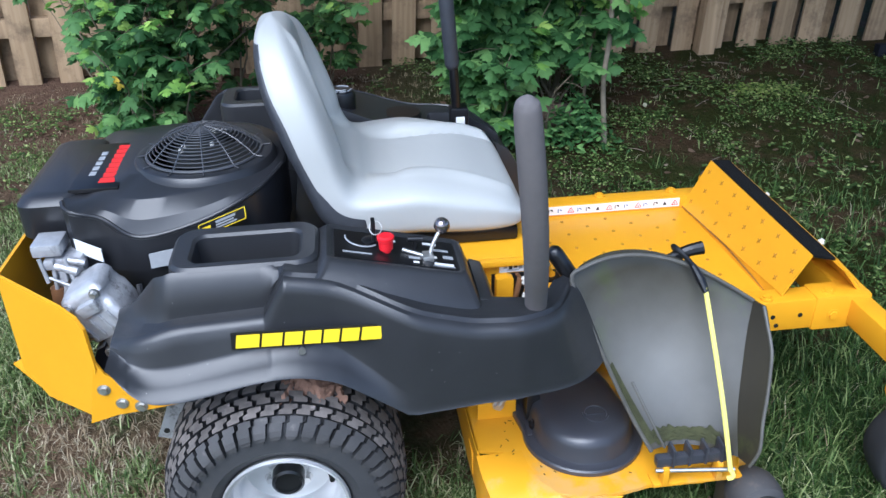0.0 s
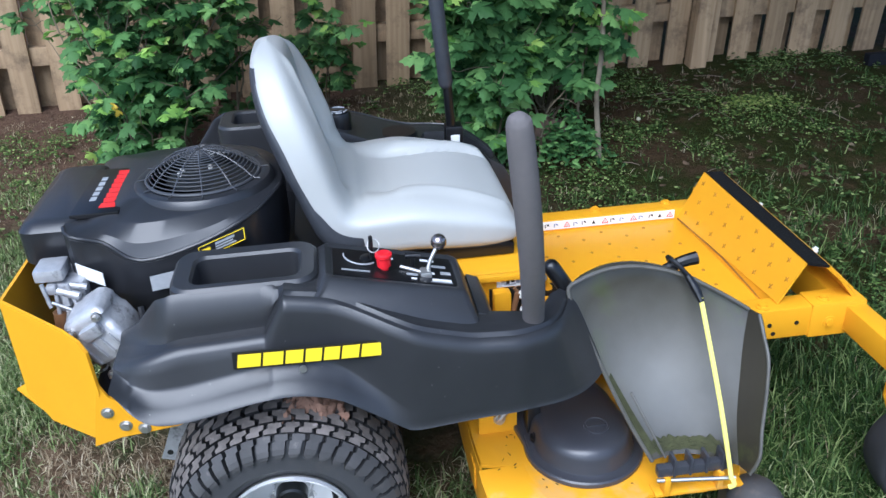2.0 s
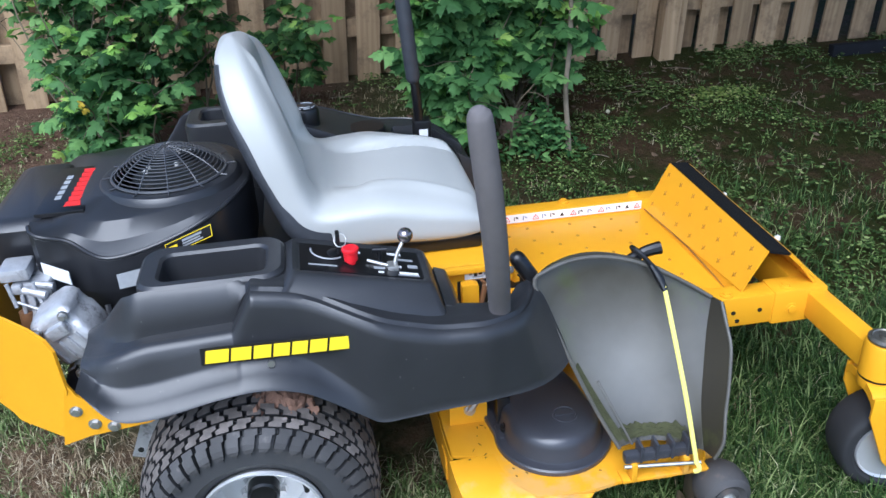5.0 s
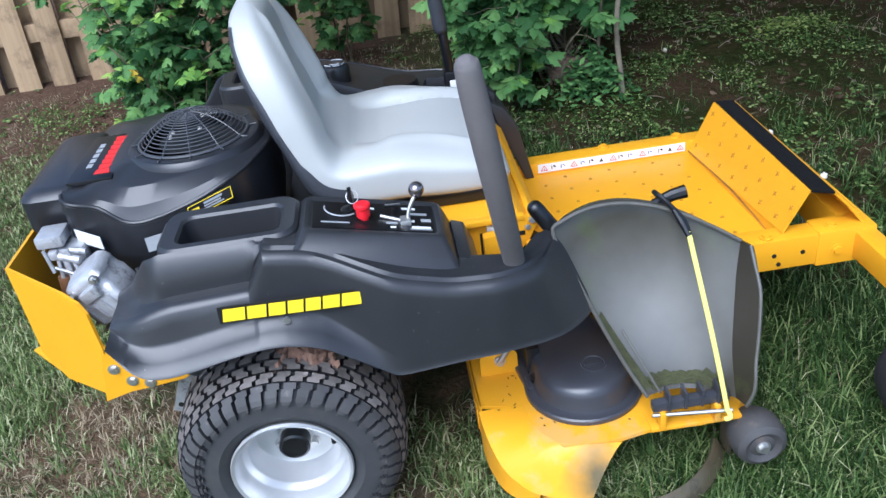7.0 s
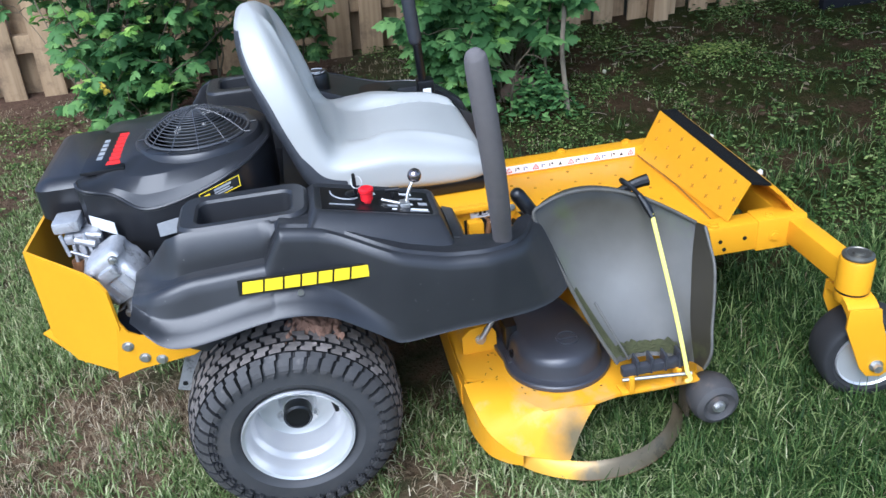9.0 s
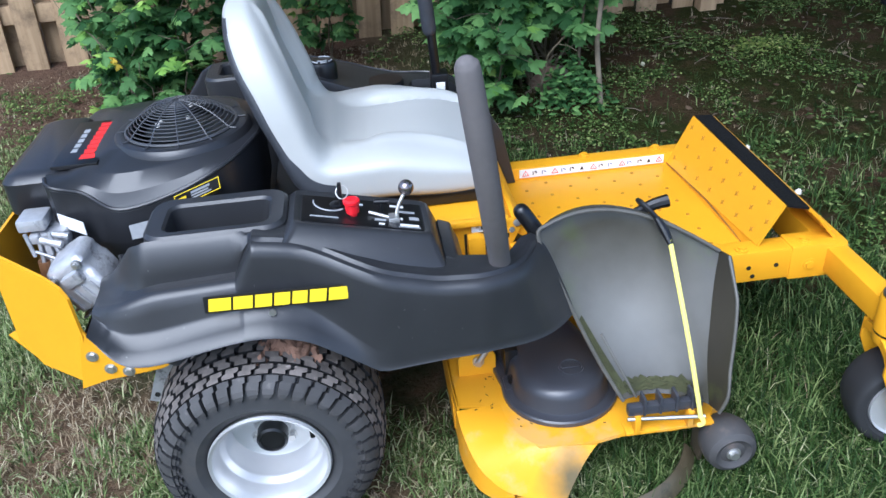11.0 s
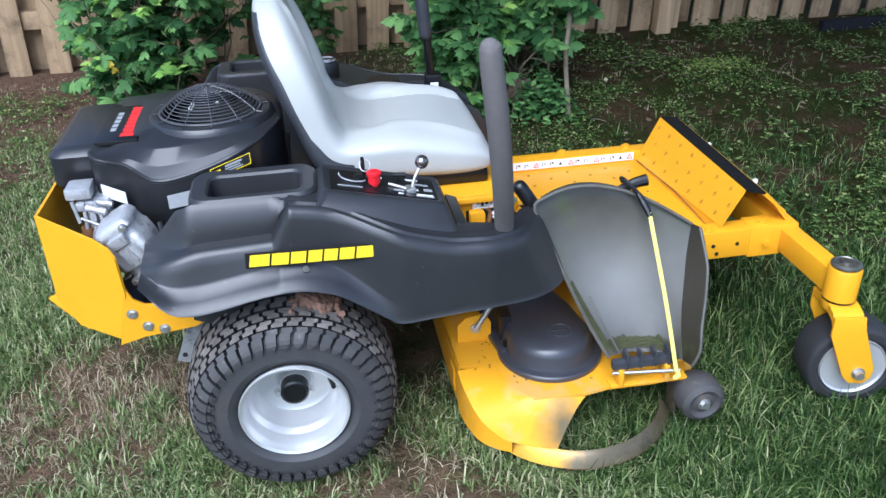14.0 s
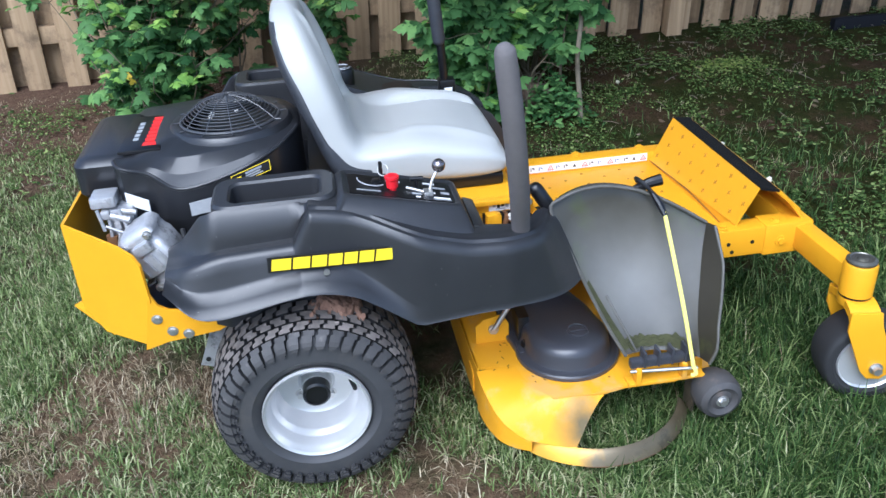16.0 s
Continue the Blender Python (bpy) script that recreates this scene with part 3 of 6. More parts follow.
for y, e in ((RY0, -0.43), (LY1, 2 * MID + 0.43)):
    d = Vector((1.299, e, 0.342)) - Vector((1.299, y, 0.340))
    m = Matrix.Translation((1.299, (y + e) / 2, 0.341)) @ d.to_track_quat('X', 'Z').to_matrix().to_4x4()
    part("axle_arm", rbox(-d.length / 2 - 0.03, d.length / 2, -0.025, 0.025, -0.033, 0.033, 0.006, m=m), YELLOW, beam)
for x, y, z, n in ((1.228, -0.195, 0.384, (0, 0, 1)), (1.236, RY0 - 0.004, 0.335, (0, -1, 0)), (1.078, -0.200, 0.382, (0, 0, 1)), (1.079, 0.385, 0.382, (0, 0, 1)), (0.867, 0.385, 0.382, (0, 0, 1))):
    part("frame_bolt", bolt((x, y, z), n, 0.010, 0.007), YELLOW, beam)
for x, z in ((1.104, 0.316), (1.158, 0.340), (1.092, 0.340)):
    part("bolt_hole", sweep([(x, RY0 + 0.001, z), (x, RY0 - 0.0015, z)], 0.0055, 12, 1), BLACK_PRINT, beam)

# floor pan and foot plate
pan = part("floor_pan", rbox(0.48, 1.13, RY1, LY0, 0.342, 0.350, 0.002), YELLOW, mower)
part("pan_side", rbox(0.48, 1.13, LY0 - 0.006, LY0, 0.322, 0.384, 0.002), YELLOW, pan)
FOOT = [Vector((1.103, LY0 - 0.006, 0.352)), Vector((1.121, -0.193, 0.381)), Vector((1.172, -0.196, 0.482)), Vector((1.172, 0.345, 0.484))]
foot = part("foot_plate", quad_slab(FOOT, -0.005), YELLOW, mower, "raised perforated yellow foot plate")
part("plate_apron", quad_slab([FOOT[0] + Vector((0.002, 0, 0)), FOOT[1] + Vector((0.002, 0, 0)), Vector((1.118, -0.193, 0.344)), Vector((1.104, 0.338, 0.344))], 0.004), YELLOW, foot)
part("grip_strip", quad_slab([(1.1725, 0.345, 0.487), (1.1725, -0.198, 0.485), (1.226, -0.198, 0.472), (1.222, 0.345, 0.483)], 0.006), GRIT, foot, "black anti-slip strip")
part("plate_flange", loft([[Vector(p) + Vector((0, 0, -d)) for p in ((1.222, 0.345, 0.482), (1.227, -0.198, 0.471), (1.256, -0.236, 0.441), (1.264, -0.240, 0.435), (1.240, -0.190, 0.462), (1.230, 0.345, 0.477))] for d in (0.0, 0.005)]), YELLOW, foot)
part("plate_front", quad_slab([(1.229, 0.345, 0.477), (1.259, -0.20, 0.438), (1.312, -0.20, 0.375), (1.312, 0.345, 0.375)], 0.006), YELLOW, foot)
part("plate_web", prism([(1.150, 0.345), (1.26, 0.345), (1.25, 0.430), (1.195, 0.460)], "y", 0.335, 0.341), YELLOW, foot)
for y in (0.154, -0.072):
    part("plate_bolt", bolt((1.235 + 0.05 * (0.2 - y) / 0.4, y, 0.466 - 0.034 * (0.2 - y) / 0.4), (0.6, 0, 1), 0.0055, 0.007), WHITE_BOLT, foot)


def dimple(at, n):
    """A small punched dent with a low rim."""
    a, n = Vector(at), Vector(n).normalized()
    return sweep([a - n * 0.001, a + n * 0.0018, a + n * 0.0008], [0.0052, 0.0042, 0.0016], 10, 1)


def star(at, n, turn):
    """A cross-shaped punched grip mark."""
    a, n = Vector(at), Vector(n).normalized()
    u = n.orthogonal().normalized()
    v = n.cross(u)
    arms = []
    for k in range(2):
        d = u * math.cos(turn + k * math.pi / 2) + v * math.sin(turn + k * math.pi / 2)
        arms.append(sweep([a - d * 0.0078, a, a + d * 0.0078], [0.0008, 0.0024, 0.0008], 6, 1))
    return join(*arms)


fn = (FOOT[1] - FOOT[0]).cross(FOOT[3] - FOOT[0]).normalized()
if fn.x > 0:
    fn = -fn
for i in range(7):
    for j in range(3):
        u, v = (i + 0.5 + (0.25 if j % 2 else -0.15)) / 7, (j + 0.55) / 3.1
        p = FOOT[0].lerp(FOOT[1], u).lerp(FOOT[3].lerp(FOOT[2], u), v)
        part("grip_star", star(p + fn * 0.0055, fn, 0.5), DIMPLE, foot)
for i in range(9):
    for j in range(6):
        p = (0.55 + i * 0.062, -0.11 + 0.075 * j + (0.037 if i % 2 else 0), 0.350)
        part("dimple", dimple(p, (0, 0, 1)), DIMPLE, pan)
part("weld_gap", sweep([FOOT[0] + Vector((-0.004, 0, 0.0)), FOOT[0].lerp(FOOT[1], 0.5) + Vector((-0.004, 0, -0.002)), Vector((1.116, -0.158, 0.3515))], 0.0018, 6, 2), BROWN_BAR, pan, "dark gap along the fold")
strip = part("warning_strip", rbox(0.668, 1.088, LY0 - 0.0085, LY0 - 0.006, 0.355, 0.380, 0.0), WHITE_PRINT, pan, "white safety strip with red and blue pictograms")
rnd = random.Random(3)
BLUE_PRINT = material("blue_print", (0.03, 0.10, 0.28), 0.5, vary=0.08, scale=60)
Y0, Y1 = LY0 - 0.0095, LY0 - 0.008
for i in range(15):
    x = 0.678 + i * 0.0276 + rnd.uniform(-0.003, 0.003)
    k = (0, 1, 2, 0, 2, 1, 3)[i % 7]
    if k == 0:
        for a, b in (((x, 0.361), (x + 0.009, 0.3755)), ((x + 0.018, 0.361), (x + 0.009, 0.3755)), ((x, 0.361), (x + 0.018, 0.361))):
            d = Vector((b[0] - a[0], b[1] - a[1])).normalized() * 0.0008
            part("pictogram", prism([(a[0] - d.y, a[1] + d.x), (a[0] + d.y, a[1] - d.x), (b[0] + d.y, b[1] - d.x), (b[0] - d.y, b[1] + d.x)], "y", Y0, Y1), RED_PRINT, strip)
        part("pictogram", rbox(x + 0.0078, x + 0.0102, Y0, Y1, 0.363, 0.368, 0), GREY_PRINT, strip)
    elif k == 3:
        part("pictogram", prism([(x + 0.002, 0.362), (x + 0.013, 0.362), (x + 0.0075, 0.373)], "y", Y0, Y1), BLACK_PRINT, strip)
    else:
        mat = BLACK_PRINT if k == 1 else BLUE_PRINT
        part("pictogram", rbox(x, x + 0.0022, Y0, Y1, 0.362, 0.373, 0), mat, strip)
        part("pictogram", prism([(x + 0.005, 0.370), (x + 0.013, 0.366), (x + 0.011, 0.370 + 0.003 * (k == 1)), (x + 0.005, 0.373)], "y", Y0, Y1), mat, strip)

# seat box under the seat, with the caution label
box = part("seat_box", prism([(0.06, 0.34), (0.61, 0.35), (0.572, 0.46), (0.554, 0.520), (0.520, 0.560), (0.06, 0.560)], "y", -0.232, 0.312, 0.004), YELLOW, mower, "yellow steel seat box")
part("rear_bracket", rbox(0.036, 0.180, -0.262, -0.2335, 0.40, 0.582, 0.004), BLACK_SMOOTH, box)
part("rear_cover", rbox(0.036, 0.180, -0.233, 0.372, 0.577, 0.584, 0.002), BLACK_SMOOTH, box)
part("rear_bracket", rbox(0.036, 0.058, -0.233, 0.37, 0.40, 0.576, 0.004), BLACK_SMOOTH, box)
part("box_flange", rbox(0.182, 0.530, -0.250, -0.2325, 0.551, 0.564, 0.003), YELLOW, box)
part("front_flange", prism([(0.545, 0.520), (0.560, 0.508), (0.571, 0.510), (0.571, 0.520), (0.556, 0.536), (0.545, 0.536)], "y", -0.236, 0.312, 0.002), YELLOW, box)
corner = part("corner_plate", prism([(0.520, 0.560), (0.560, 0.560), (0.558, 0.540), (0.540, 0.505), (0.520, 0.480), (0.500, 0.470), (0.512, 0.535)], "y", -0.247, -0.2415, 0.002), YELLOW, box)
part("plate_bolt", bolt((0.547, -0.247, 0.549), (0, -1, 0.2), 0.0055, 0.004), ZINC, corner)
part("plate_bolt", bolt((0.536, -0.247, 0.533), (0, -1, 0.2), 0.0042, 0.003), ZINC, corner)
part("plate_slot", rbox(0.516, 0.530, -0.2485, -0.2465, 0.516, 0.526, 0), BLACK_PRINT, corner)
label = part("caution_label", rbox(0.452, 0.508, -0.2365, -0.2325, 0.530, 0.556, 0), WHITE_PRINT, box)
for i in range(4):
    part("label_bar", rbox(0.461 + 0.0105 * i, 0.468 + 0.0105 * i, -0.2375, -0.236, 0.540 - 0.003 * (i % 2), 0.549, 0), BLACK_PRINT if i % 3 else GREY_PRINT, label)
part("label_line", rbox(0.468, 0.492, -0.2375, -0.236, 0.534, 0.5365, 0), GREY_PRINT, label)
# flat black sheet that paints the darkness of the open slot
part("slot_dark_sheet", rbox(0.436, 0.600, -0.2355, -0.2322, 0.405, 0.526, 0), BLACK_PRINT, box)
part("slot_bracket", prism([(0.440, 0.470), (0.476, 0.470), (0.476, 0.531), (0.462, 0.536), (0.440, 0.533)], "y", -0.268, -0.244, 0.003), YELLOW, box)
part("slot_link", rod((0.490, -0.262, 0.528), (0.478, -0.262, 0.470), 0.006), BROWN_BAR, box)
part("slot_link", rod((0.484, -0.256, 0.538), (0.512, -0.256, 0.492), 0.004), BROWN_BAR, box)
part("link_end", bolt((0.500, -0.264, 0.524), (0, -1, 0.3), 0.006, 0.008), WHITE_BOLT, box)
part("link_end", bolt((0.505, -0.268, 0.488), (0, -1, 0.3), 0.007, 0.010), WHITE_BOLT, box)
part("hinge_bracket", rbox(0.53, 0.575, -0.285, -0.240, 0.40, 0.50, 0.004), YELLOW, box)


# ---- seat ----
# face and back of the padding along the middle, from the front lip over the cushion and up the back
FACE = [(0.527, 0.612), (0.518, 0.640), (0.485, 0.668), (0.430, 0.688), (0.370, 0.697), (0.310, 0.697), (0.255, 0.693), (0.208, 0.694), (0.178, 0.712), (0.160, 0.745), (0.149, 0.785), (0.136, 0.830), (0.120, 0.876), (0.100, 0.922), (0.078, 0.966), (0.056, 0.995), (0.030, 1.010)]
BACK = [(0.524, 0.604), (0.505, 0.588), (0.470, 0.581), (0.420, 0.578), (0.360, 0.580), (0.300, 0.586), (0.205, 0.588), (0.135, 0.598), (0.094, 0.626), (0.072, 0.674), (0.055, 0.724), (0.036, 0.772), (0.017, 0.828), (0.000, 0.882), (-0.008, 0.938), (-0.004, 0.984), (0.018, 1.007)]
WIDE = [0.192, 0.218, 0.232, 0.238, 0.240, 0.240, 0.240, 0.238, 0.234, 0.229, 0.225, 0.220, 0.208, 0.186, 0.148, 0.098, 0.012]


def ramp01(v, a, b):
    k = min(1.0, max(0.0, (v - a) / (b - a)))
    return k * k * (3 - 2 * k)


def glide(pts, s):
    """Catmull-Rom through evenly counted points at s in 0..1."""
    k = s * (len(pts) - 1)
    i = min(int(k), len(pts) - 2)
    t = k - i
    a, b, c, d = (np.array(pts[min(max(j, 0), len(pts) - 1)], dtype=float) for j in (i - 1, i, i + 1, i + 2))
    return 0.5 * (2 * b + (c - a) * t + (2 * a - 5 * b + 4 * c - d) * t * t + (3 * b - a - 3 * c + d) * t ** 3)


SEAT_N, SEAT_M = 110, 200


def seat_rings():
    rings = []
    for k in range(SEAT_N + 1):
        s = k / SEAT_N
        f, b = glide(FACE, s), glide(BACK, s)
        half = max(0.010, float(glide(WIDE, s)))
        mid, arm = (f + b) / 2, (f - b) / 2
        thick = float(np.hypot(*arm))
        n = arm / thick
        low = 0.010 * ramp01(s, 0.06, 0.16) * (1 - ramp01(s, 0.36, 0.46)) + 0.034 * ramp01(s, 0.47, 0.60) * (1 - ramp01(s, 0.72, 0.93))
        at = 0.60 - 0.16 * ramp01(s, 0.10, 0.32) if s < 0.45 else 0.50
        seam = ramp01(s, 0.07, 0.11) * (1 - ramp01(s, 0.34, 0.40)) + ramp01(s, 0.56, 0.62) * (1 - ramp01(s, 0.88, 0.95))
        soft = 0.10 + 0.14 * ramp01(s, 0.40, 0.52) * (1 - 0.4 * ramp01(s, 0.70, 0.85))
        ring = []
        for i in range(SEAT_M):
            a = 2 * math.pi * i / SEAT_M
            ca, sa = math.cos(a), math.sin(a)
            y = half * math.copysign(abs(ca) ** (0.62 if sa > 0 else 0.50), ca)
            t = abs(y) / half
            h = thick * math.copysign(abs(sa) ** (0.62 if sa > 0 else 0.44), sa)
            if sa > 0:
                h -= low * (1 - ramp01(t, at - soft * 0.3, at + soft)) * min(1.0, thick / 0.03)
                h -= 0.0110 * seam * math.exp(-((t - at) / 0.019) ** 2)
                h += 0.017 * ramp01(t, at, at + 0.25) * ramp01(s, 0.20, 0.36) * (1 - ramp01(s, 0.40, 0.50))
                h += 0.008 * seam * math.exp(-((t - at - 0.11) / 0.10) ** 2)
            p = mid + n * h
            ring.append(Vector((p[0], MID + y, p[1])))
        rings.append(ring)
    return rings


RINGS = seat_rings()
seat = part("seat", loft(RINGS), VINYL, mower, "light grey vinyl bucket seat", angle=70)


def shell_shape():
    """A skin over the back and underside of the padding."""
    lo, hi = SEAT_M // 2 + 3, SEAT_M - 3
    rows = []
    for k, r in enumerate(RINGS[6:107]):
        s = (k + 6) / SEAT_N
        cut = 9 * (1 - ramp01(s, 0.36, 0.43)) - 6 * ramp01(s, 0.36, 0.43) * (1 - ramp01(s, 0.46, 0.66)) + 8 * ramp01(s, 0.72, 0.95)
        mid = (r[0] + r[SEAT_M // 2]) / 2
        row = []
        for i in range(24):
            q = lo + cut + (hi - lo - 2 * cut) * i / 23
            p = r[int(q) % SEAT_M].lerp(r[(int(q) + 1) % SEAT_M], q - int(q))
            row.append(p + (p - mid).normalized() * ((0.003 if 0 < i < 23 else -0.003) if k < 92 else 0.003 - 0.006 * (k - 91) / 9))
        rows.append(row)
    return loft(rows, cap=False, closed=False)


part("seat_shell", shell_shape(), SHELL, seat, "dark textured seat shell", angle=70)
part("seat_pan", rbox(0.17, 0.508, MID - 0.216, MID + 0.216, 0.561, 0.592, 0.008), BLACK_SMOOTH, seat, "black seat pan under the cushion")


# ---- fenders ----
LOWX = [-0.262, -0.247, -0.232, -0.183, -0.136, -0.105, -0.032, 0.020, 0.056, 0.115, 0.166, 0.200, 0.231, 0.250, 0.367, 0.445, 0.511, 0.590, 0.650]
LOWZ = [0.592, 0.566, 0.540, 0.521, 0.524, 0.530, 0.546, 0.552, 0.551, 0.533, 0.496, 0.470, 0.446, 0.443, 0.452, 0.454, 0.444, 0.424, 0.415]
RIDX = [-0.262, -0.212, -0.150, 0.000, 0.040, 0.100, 0.140, 0.207, 0.274, 0.354, 0.437, 0.497, 0.540, 0.575, 0.650]
RIDZ = [0.590, 0.610, 0.628, 0.634, 0.704, 0.694, 0.682, 0.655, 0.627, 0.604, 0.598, 0.594, 0.585, 0.572, 0.540]
OUTX = [-0.262, -0.240, -0.200, 0.440, 0.500, 0.530, 0.555, 0.575]
OUTY = [-0.510, -0.540, -0.556, -0.545, -0.520, -0.485, -0.430, -0.370]


def fender_shape():
    xs = sorted(set(list(np.linspace(-0.262, 0.575, 110)) + [0.0, 0.01, 0.02, 0.03, 0.04] + [x for x in LOWX if x < 0.57]))
    cols = []
    for x in xs:
        k = float(np.interp(x, [0.04, 0.19], [0.035, 0.004]))
        zl = np.mean([np.interp(x + d * k, LOWX, LOWZ) for d in (-1, -0.6, -0.3, 0, 0.3, 0.6, 1)])
        zr = np.interp(x, RIDX, RIDZ) if -0.02 < x < 0.06 else np.mean([np.interp(x + d * 0.018, RIDX, RIDZ) for d in (-1, -0.5, 0, 0.5, 1)])
        yo = np.mean([np.interp(x + d * 0.02, OUTX, OUTY) for d in (-1, -0.5, 0, 0.5, 1)])
        q = min(1.0, max(0.0, (0.27 - x) / 0.17))
        fl = 0.046 * q * q * (3 - 2 * q) + 0.004
        h = zr - zl
        f = min(1.0, max(0.0, h / 0.10))
        y_in = float(np.interp(x, [0.085, 0.10, 0.37, 0.395, 0.49, 0.53, 0.575], [-0.434, -0.285, -0.285, -0.432, -0.440, -0.37, -0.33]))
        podk = min(1.0, max(0.0, (0.055 - x) / 0.03))
        zt = zr + 0.002 + podk * (float(np.interp(x, [-0.262, -0.225, -0.180, -0.150, 0.06], [0.604, 0.632, 0.690, 0.704, 0.704])) - zr - 0.002)
        y1 = yo + fl
        gk = 1 - podk
        yw = (y1 + 0.050) * (1 - podk) + podk * float(np.interp(x, [-0.262, -0.16], [-0.40, -0.462]))
        cols.append([Vector(p) for p in (
            (x, yo + 0.010, zl + 0.001), (x, yo, zl), (x, yo + 0.003, zl + 0.006 * f), (x, yo + 0.46 * fl, zl + 0.018 * f), (x, yo + 0.92 * fl, zl + 0.035 * f), (x, y1, zl + 0.043 * f),
            (x, y1 + 0.003, zl + 0.5 * h + 0.02 * f), (x, y1 + 0.006, zr - 0.024 * f), (x, y1 + 0.009, zr - 0.012 * f), (x, y1 + 0.016, zr - 0.003 * f),
            (x, y1 + 0.025, zr), (x, y1 + 0.029, zr - 0.006 * gk), (x, y1 + 0.033, zr - 0.006 * gk), (x, y1 + 0.039, zr + 0.001), (x, max(yw - 0.008, y1 + 0.045), zr + 0.002), (x, yw + 0.004, zr + (zt - zr) * 0.25), (x, yw + 0.016, zr + (zt - zr) * 0.85), (x, yw + 0.026, zt),
            (x, max(y_in, yw + 0.030), zt - 0.002), (x, max(y_in, yw + 0.030) + 0.006, zt - 0.02), (x, max(y_in, yw + 0.030) + 0.008, min(zl, 0.42)))])
    # the nose rakes forward towards its foot
    for c in cols:
        top, low = max(p.z for p in c[:11]), c[1].z
        for p in c[:18]:
            if p.x > 0.46:
                p.x += 0.075 * min(1.0, (p.x - 0.46) / 0.10) * (top - p.z) / (top - low)
    bm = bmesh.new()
    g = [[bm.verts.new(p) for p in c] for c in cols]
    for a, b in zip(g, g[1:]):
        for i in range(len(a) - 1):
            bm.faces.new((a[i], b[i], b[i + 1], a[i + 1]))
    # close the rear and front ends
    for c in (g[0], g[-1]):
        bm.faces.new(c)
    return bm


def pod_shape():
    """Storage pod with an open pocket."""
    outer = [rrect(-0.158, 0.100, -0.440, -0.280, 0.450, 0.040), rrect(-0.158, 0.100, -0.440, -0.280, 0.690, 0.040), rrect(-0.156, 0.098, -0.438, -0.282, 0.702, 0.038), rrect(-0.150, 0.092, -0.432, -0.288, 0.708, 0.034), rrect(-0.124, 0.070, -0.418, -0.312, 0.708, 0.022),
             rrect(-0.119, 0.065, -0.413, -0.317, 0.703, 0.020), rrect(-0.108, 0.054, -0.404, -0.326, 0.600, 0.018)]
    return loft(outer)


def panel_shape():
    """Raised control panel that falls towards the front."""
    def ring(y0, y1, x0, x1, zl, zr):
        r = rrect(x0, x1, y0, y1, 0.0, 0.012, 3)
        for p in r:
            p.z = zl + (zr - zl) * (p.x - 0.10) / 0.26
        return r
    return loft([ring(-0.490, -0.285, 0.080, 0.385, 0.66, 0.57), ring(-0.478, -0.288, 0.092, 0.378, 0.690, 0.602), ring(-0.444, -0.300, 0.108, 0.358, 0.708, 0.648),
                 ring(-0.436, -0.305, 0.112, 0.354, 0.712, 0.652), ring(-0.428, -0.312, 0.118, 0.348, 0.711, 0.651), ring(-0.424, -0.316, 0.121, 0.345, 0.708, 0.648)])


fender = part("fender", fender_shape(), BLACK, mower, "moulded black plastic fender with scuffs")
pod = part("storage_pod", pod_shape(), BLACK, fender)
panel = part("control_panel", panel_shape(), BLACK, mower, "black control panel with key and throttle")
far_fender = part("fender", flipped(fender_shape()), BLACK, mower)
part("storage_pod", flipped(pod_shape()), BLACK, far_fender)
cap = part("fuel_cap", lathe([(0.034, 0.60), (0.034, 0.655), (0.038, 0.660), (0.038, 0.702), (0.034, 0.711), (0.026, 0.714), (0.003, 0.714)], "z", (0.156, 0.462, 0), 32), BLACK_SMOOTH, far_fender, "black fuel cap with white markings")
for a0, a1, r in ((200, 250, 0.027), (262, 300, 0.027), (312, 350, 0.027), (40, 110, 0.027), (215, 330, 0.015)):
    part("cap_mark", sweep([Vector((0.156 + r * math.cos(radians(a)), 0.462 + r * math.sin(radians(a)), 0.7145)) for a in np.linspace(a0, a1, 7)], 0.0022, 6, 1), GREY_PRINT, cap)
part("fuel_cap_disc", lathe([(0.055, 0.600), (0.055, 0.622), (0.050, 0.628), (0.003, 0.628)], "z", (0.32, 2 * MID + 0.38, 0), 28), BLACK_SMOOTH, far_fender)

# side decal: a black backing with plain yellow blocks
decal = part("side_decal", quad_slab([(-0.054, -0.5185, 0.596), (0.206, -0.5185, 0.590), (0.208, -0.5170, 0.622), (-0.052, -0.5170, 0.629)], -0.0015), BLACK_PRINT, fender, "yellow lettering blocks on black backing")
x = -0.047
for i, w in enumerate((0.042, 0.037, 0.033, 0.031, 0.030, 0.033, 0.038)):
    zb = 0.6005 - 0.026 * (x + 0.046)
    part("decal_block", quad_slab([(x, -0.5215, zb), (x + w - 0.004, -0.5215, zb - 0.001), (x + w + 0.0005, -0.5200, zb + 0.0233), (x + 0.0045, -0.5200, zb + 0.0243)], -0.001), YEL_PRINT, decal)
    x += w
part("fender_screw", lathe([(0.0065, -0.522), (0.0055, -0.5165), (0.003, -0.5145)], "y", (0.060, 0, 0.582), 16), ZINC, fender)


def on_panel(x, y):
    return 0.709 + (0.649 - 0.709) * (x - 0.10) / 0.26


# key, throttle and switches on the panel
face = part("panel_face", quad_slab([(0.125, -0.420, on_panel(0.125, 0) + 0.001), (0.341, -0.420, on_panel(0.341, 0) + 0.001), (0.341, -0.320, on_panel(0.341, 0) + 0.001), (0.125, -0.320, on_panel(0.125, 0) + 0.001)], 0.003), BLACK_SMOOTH, panel)


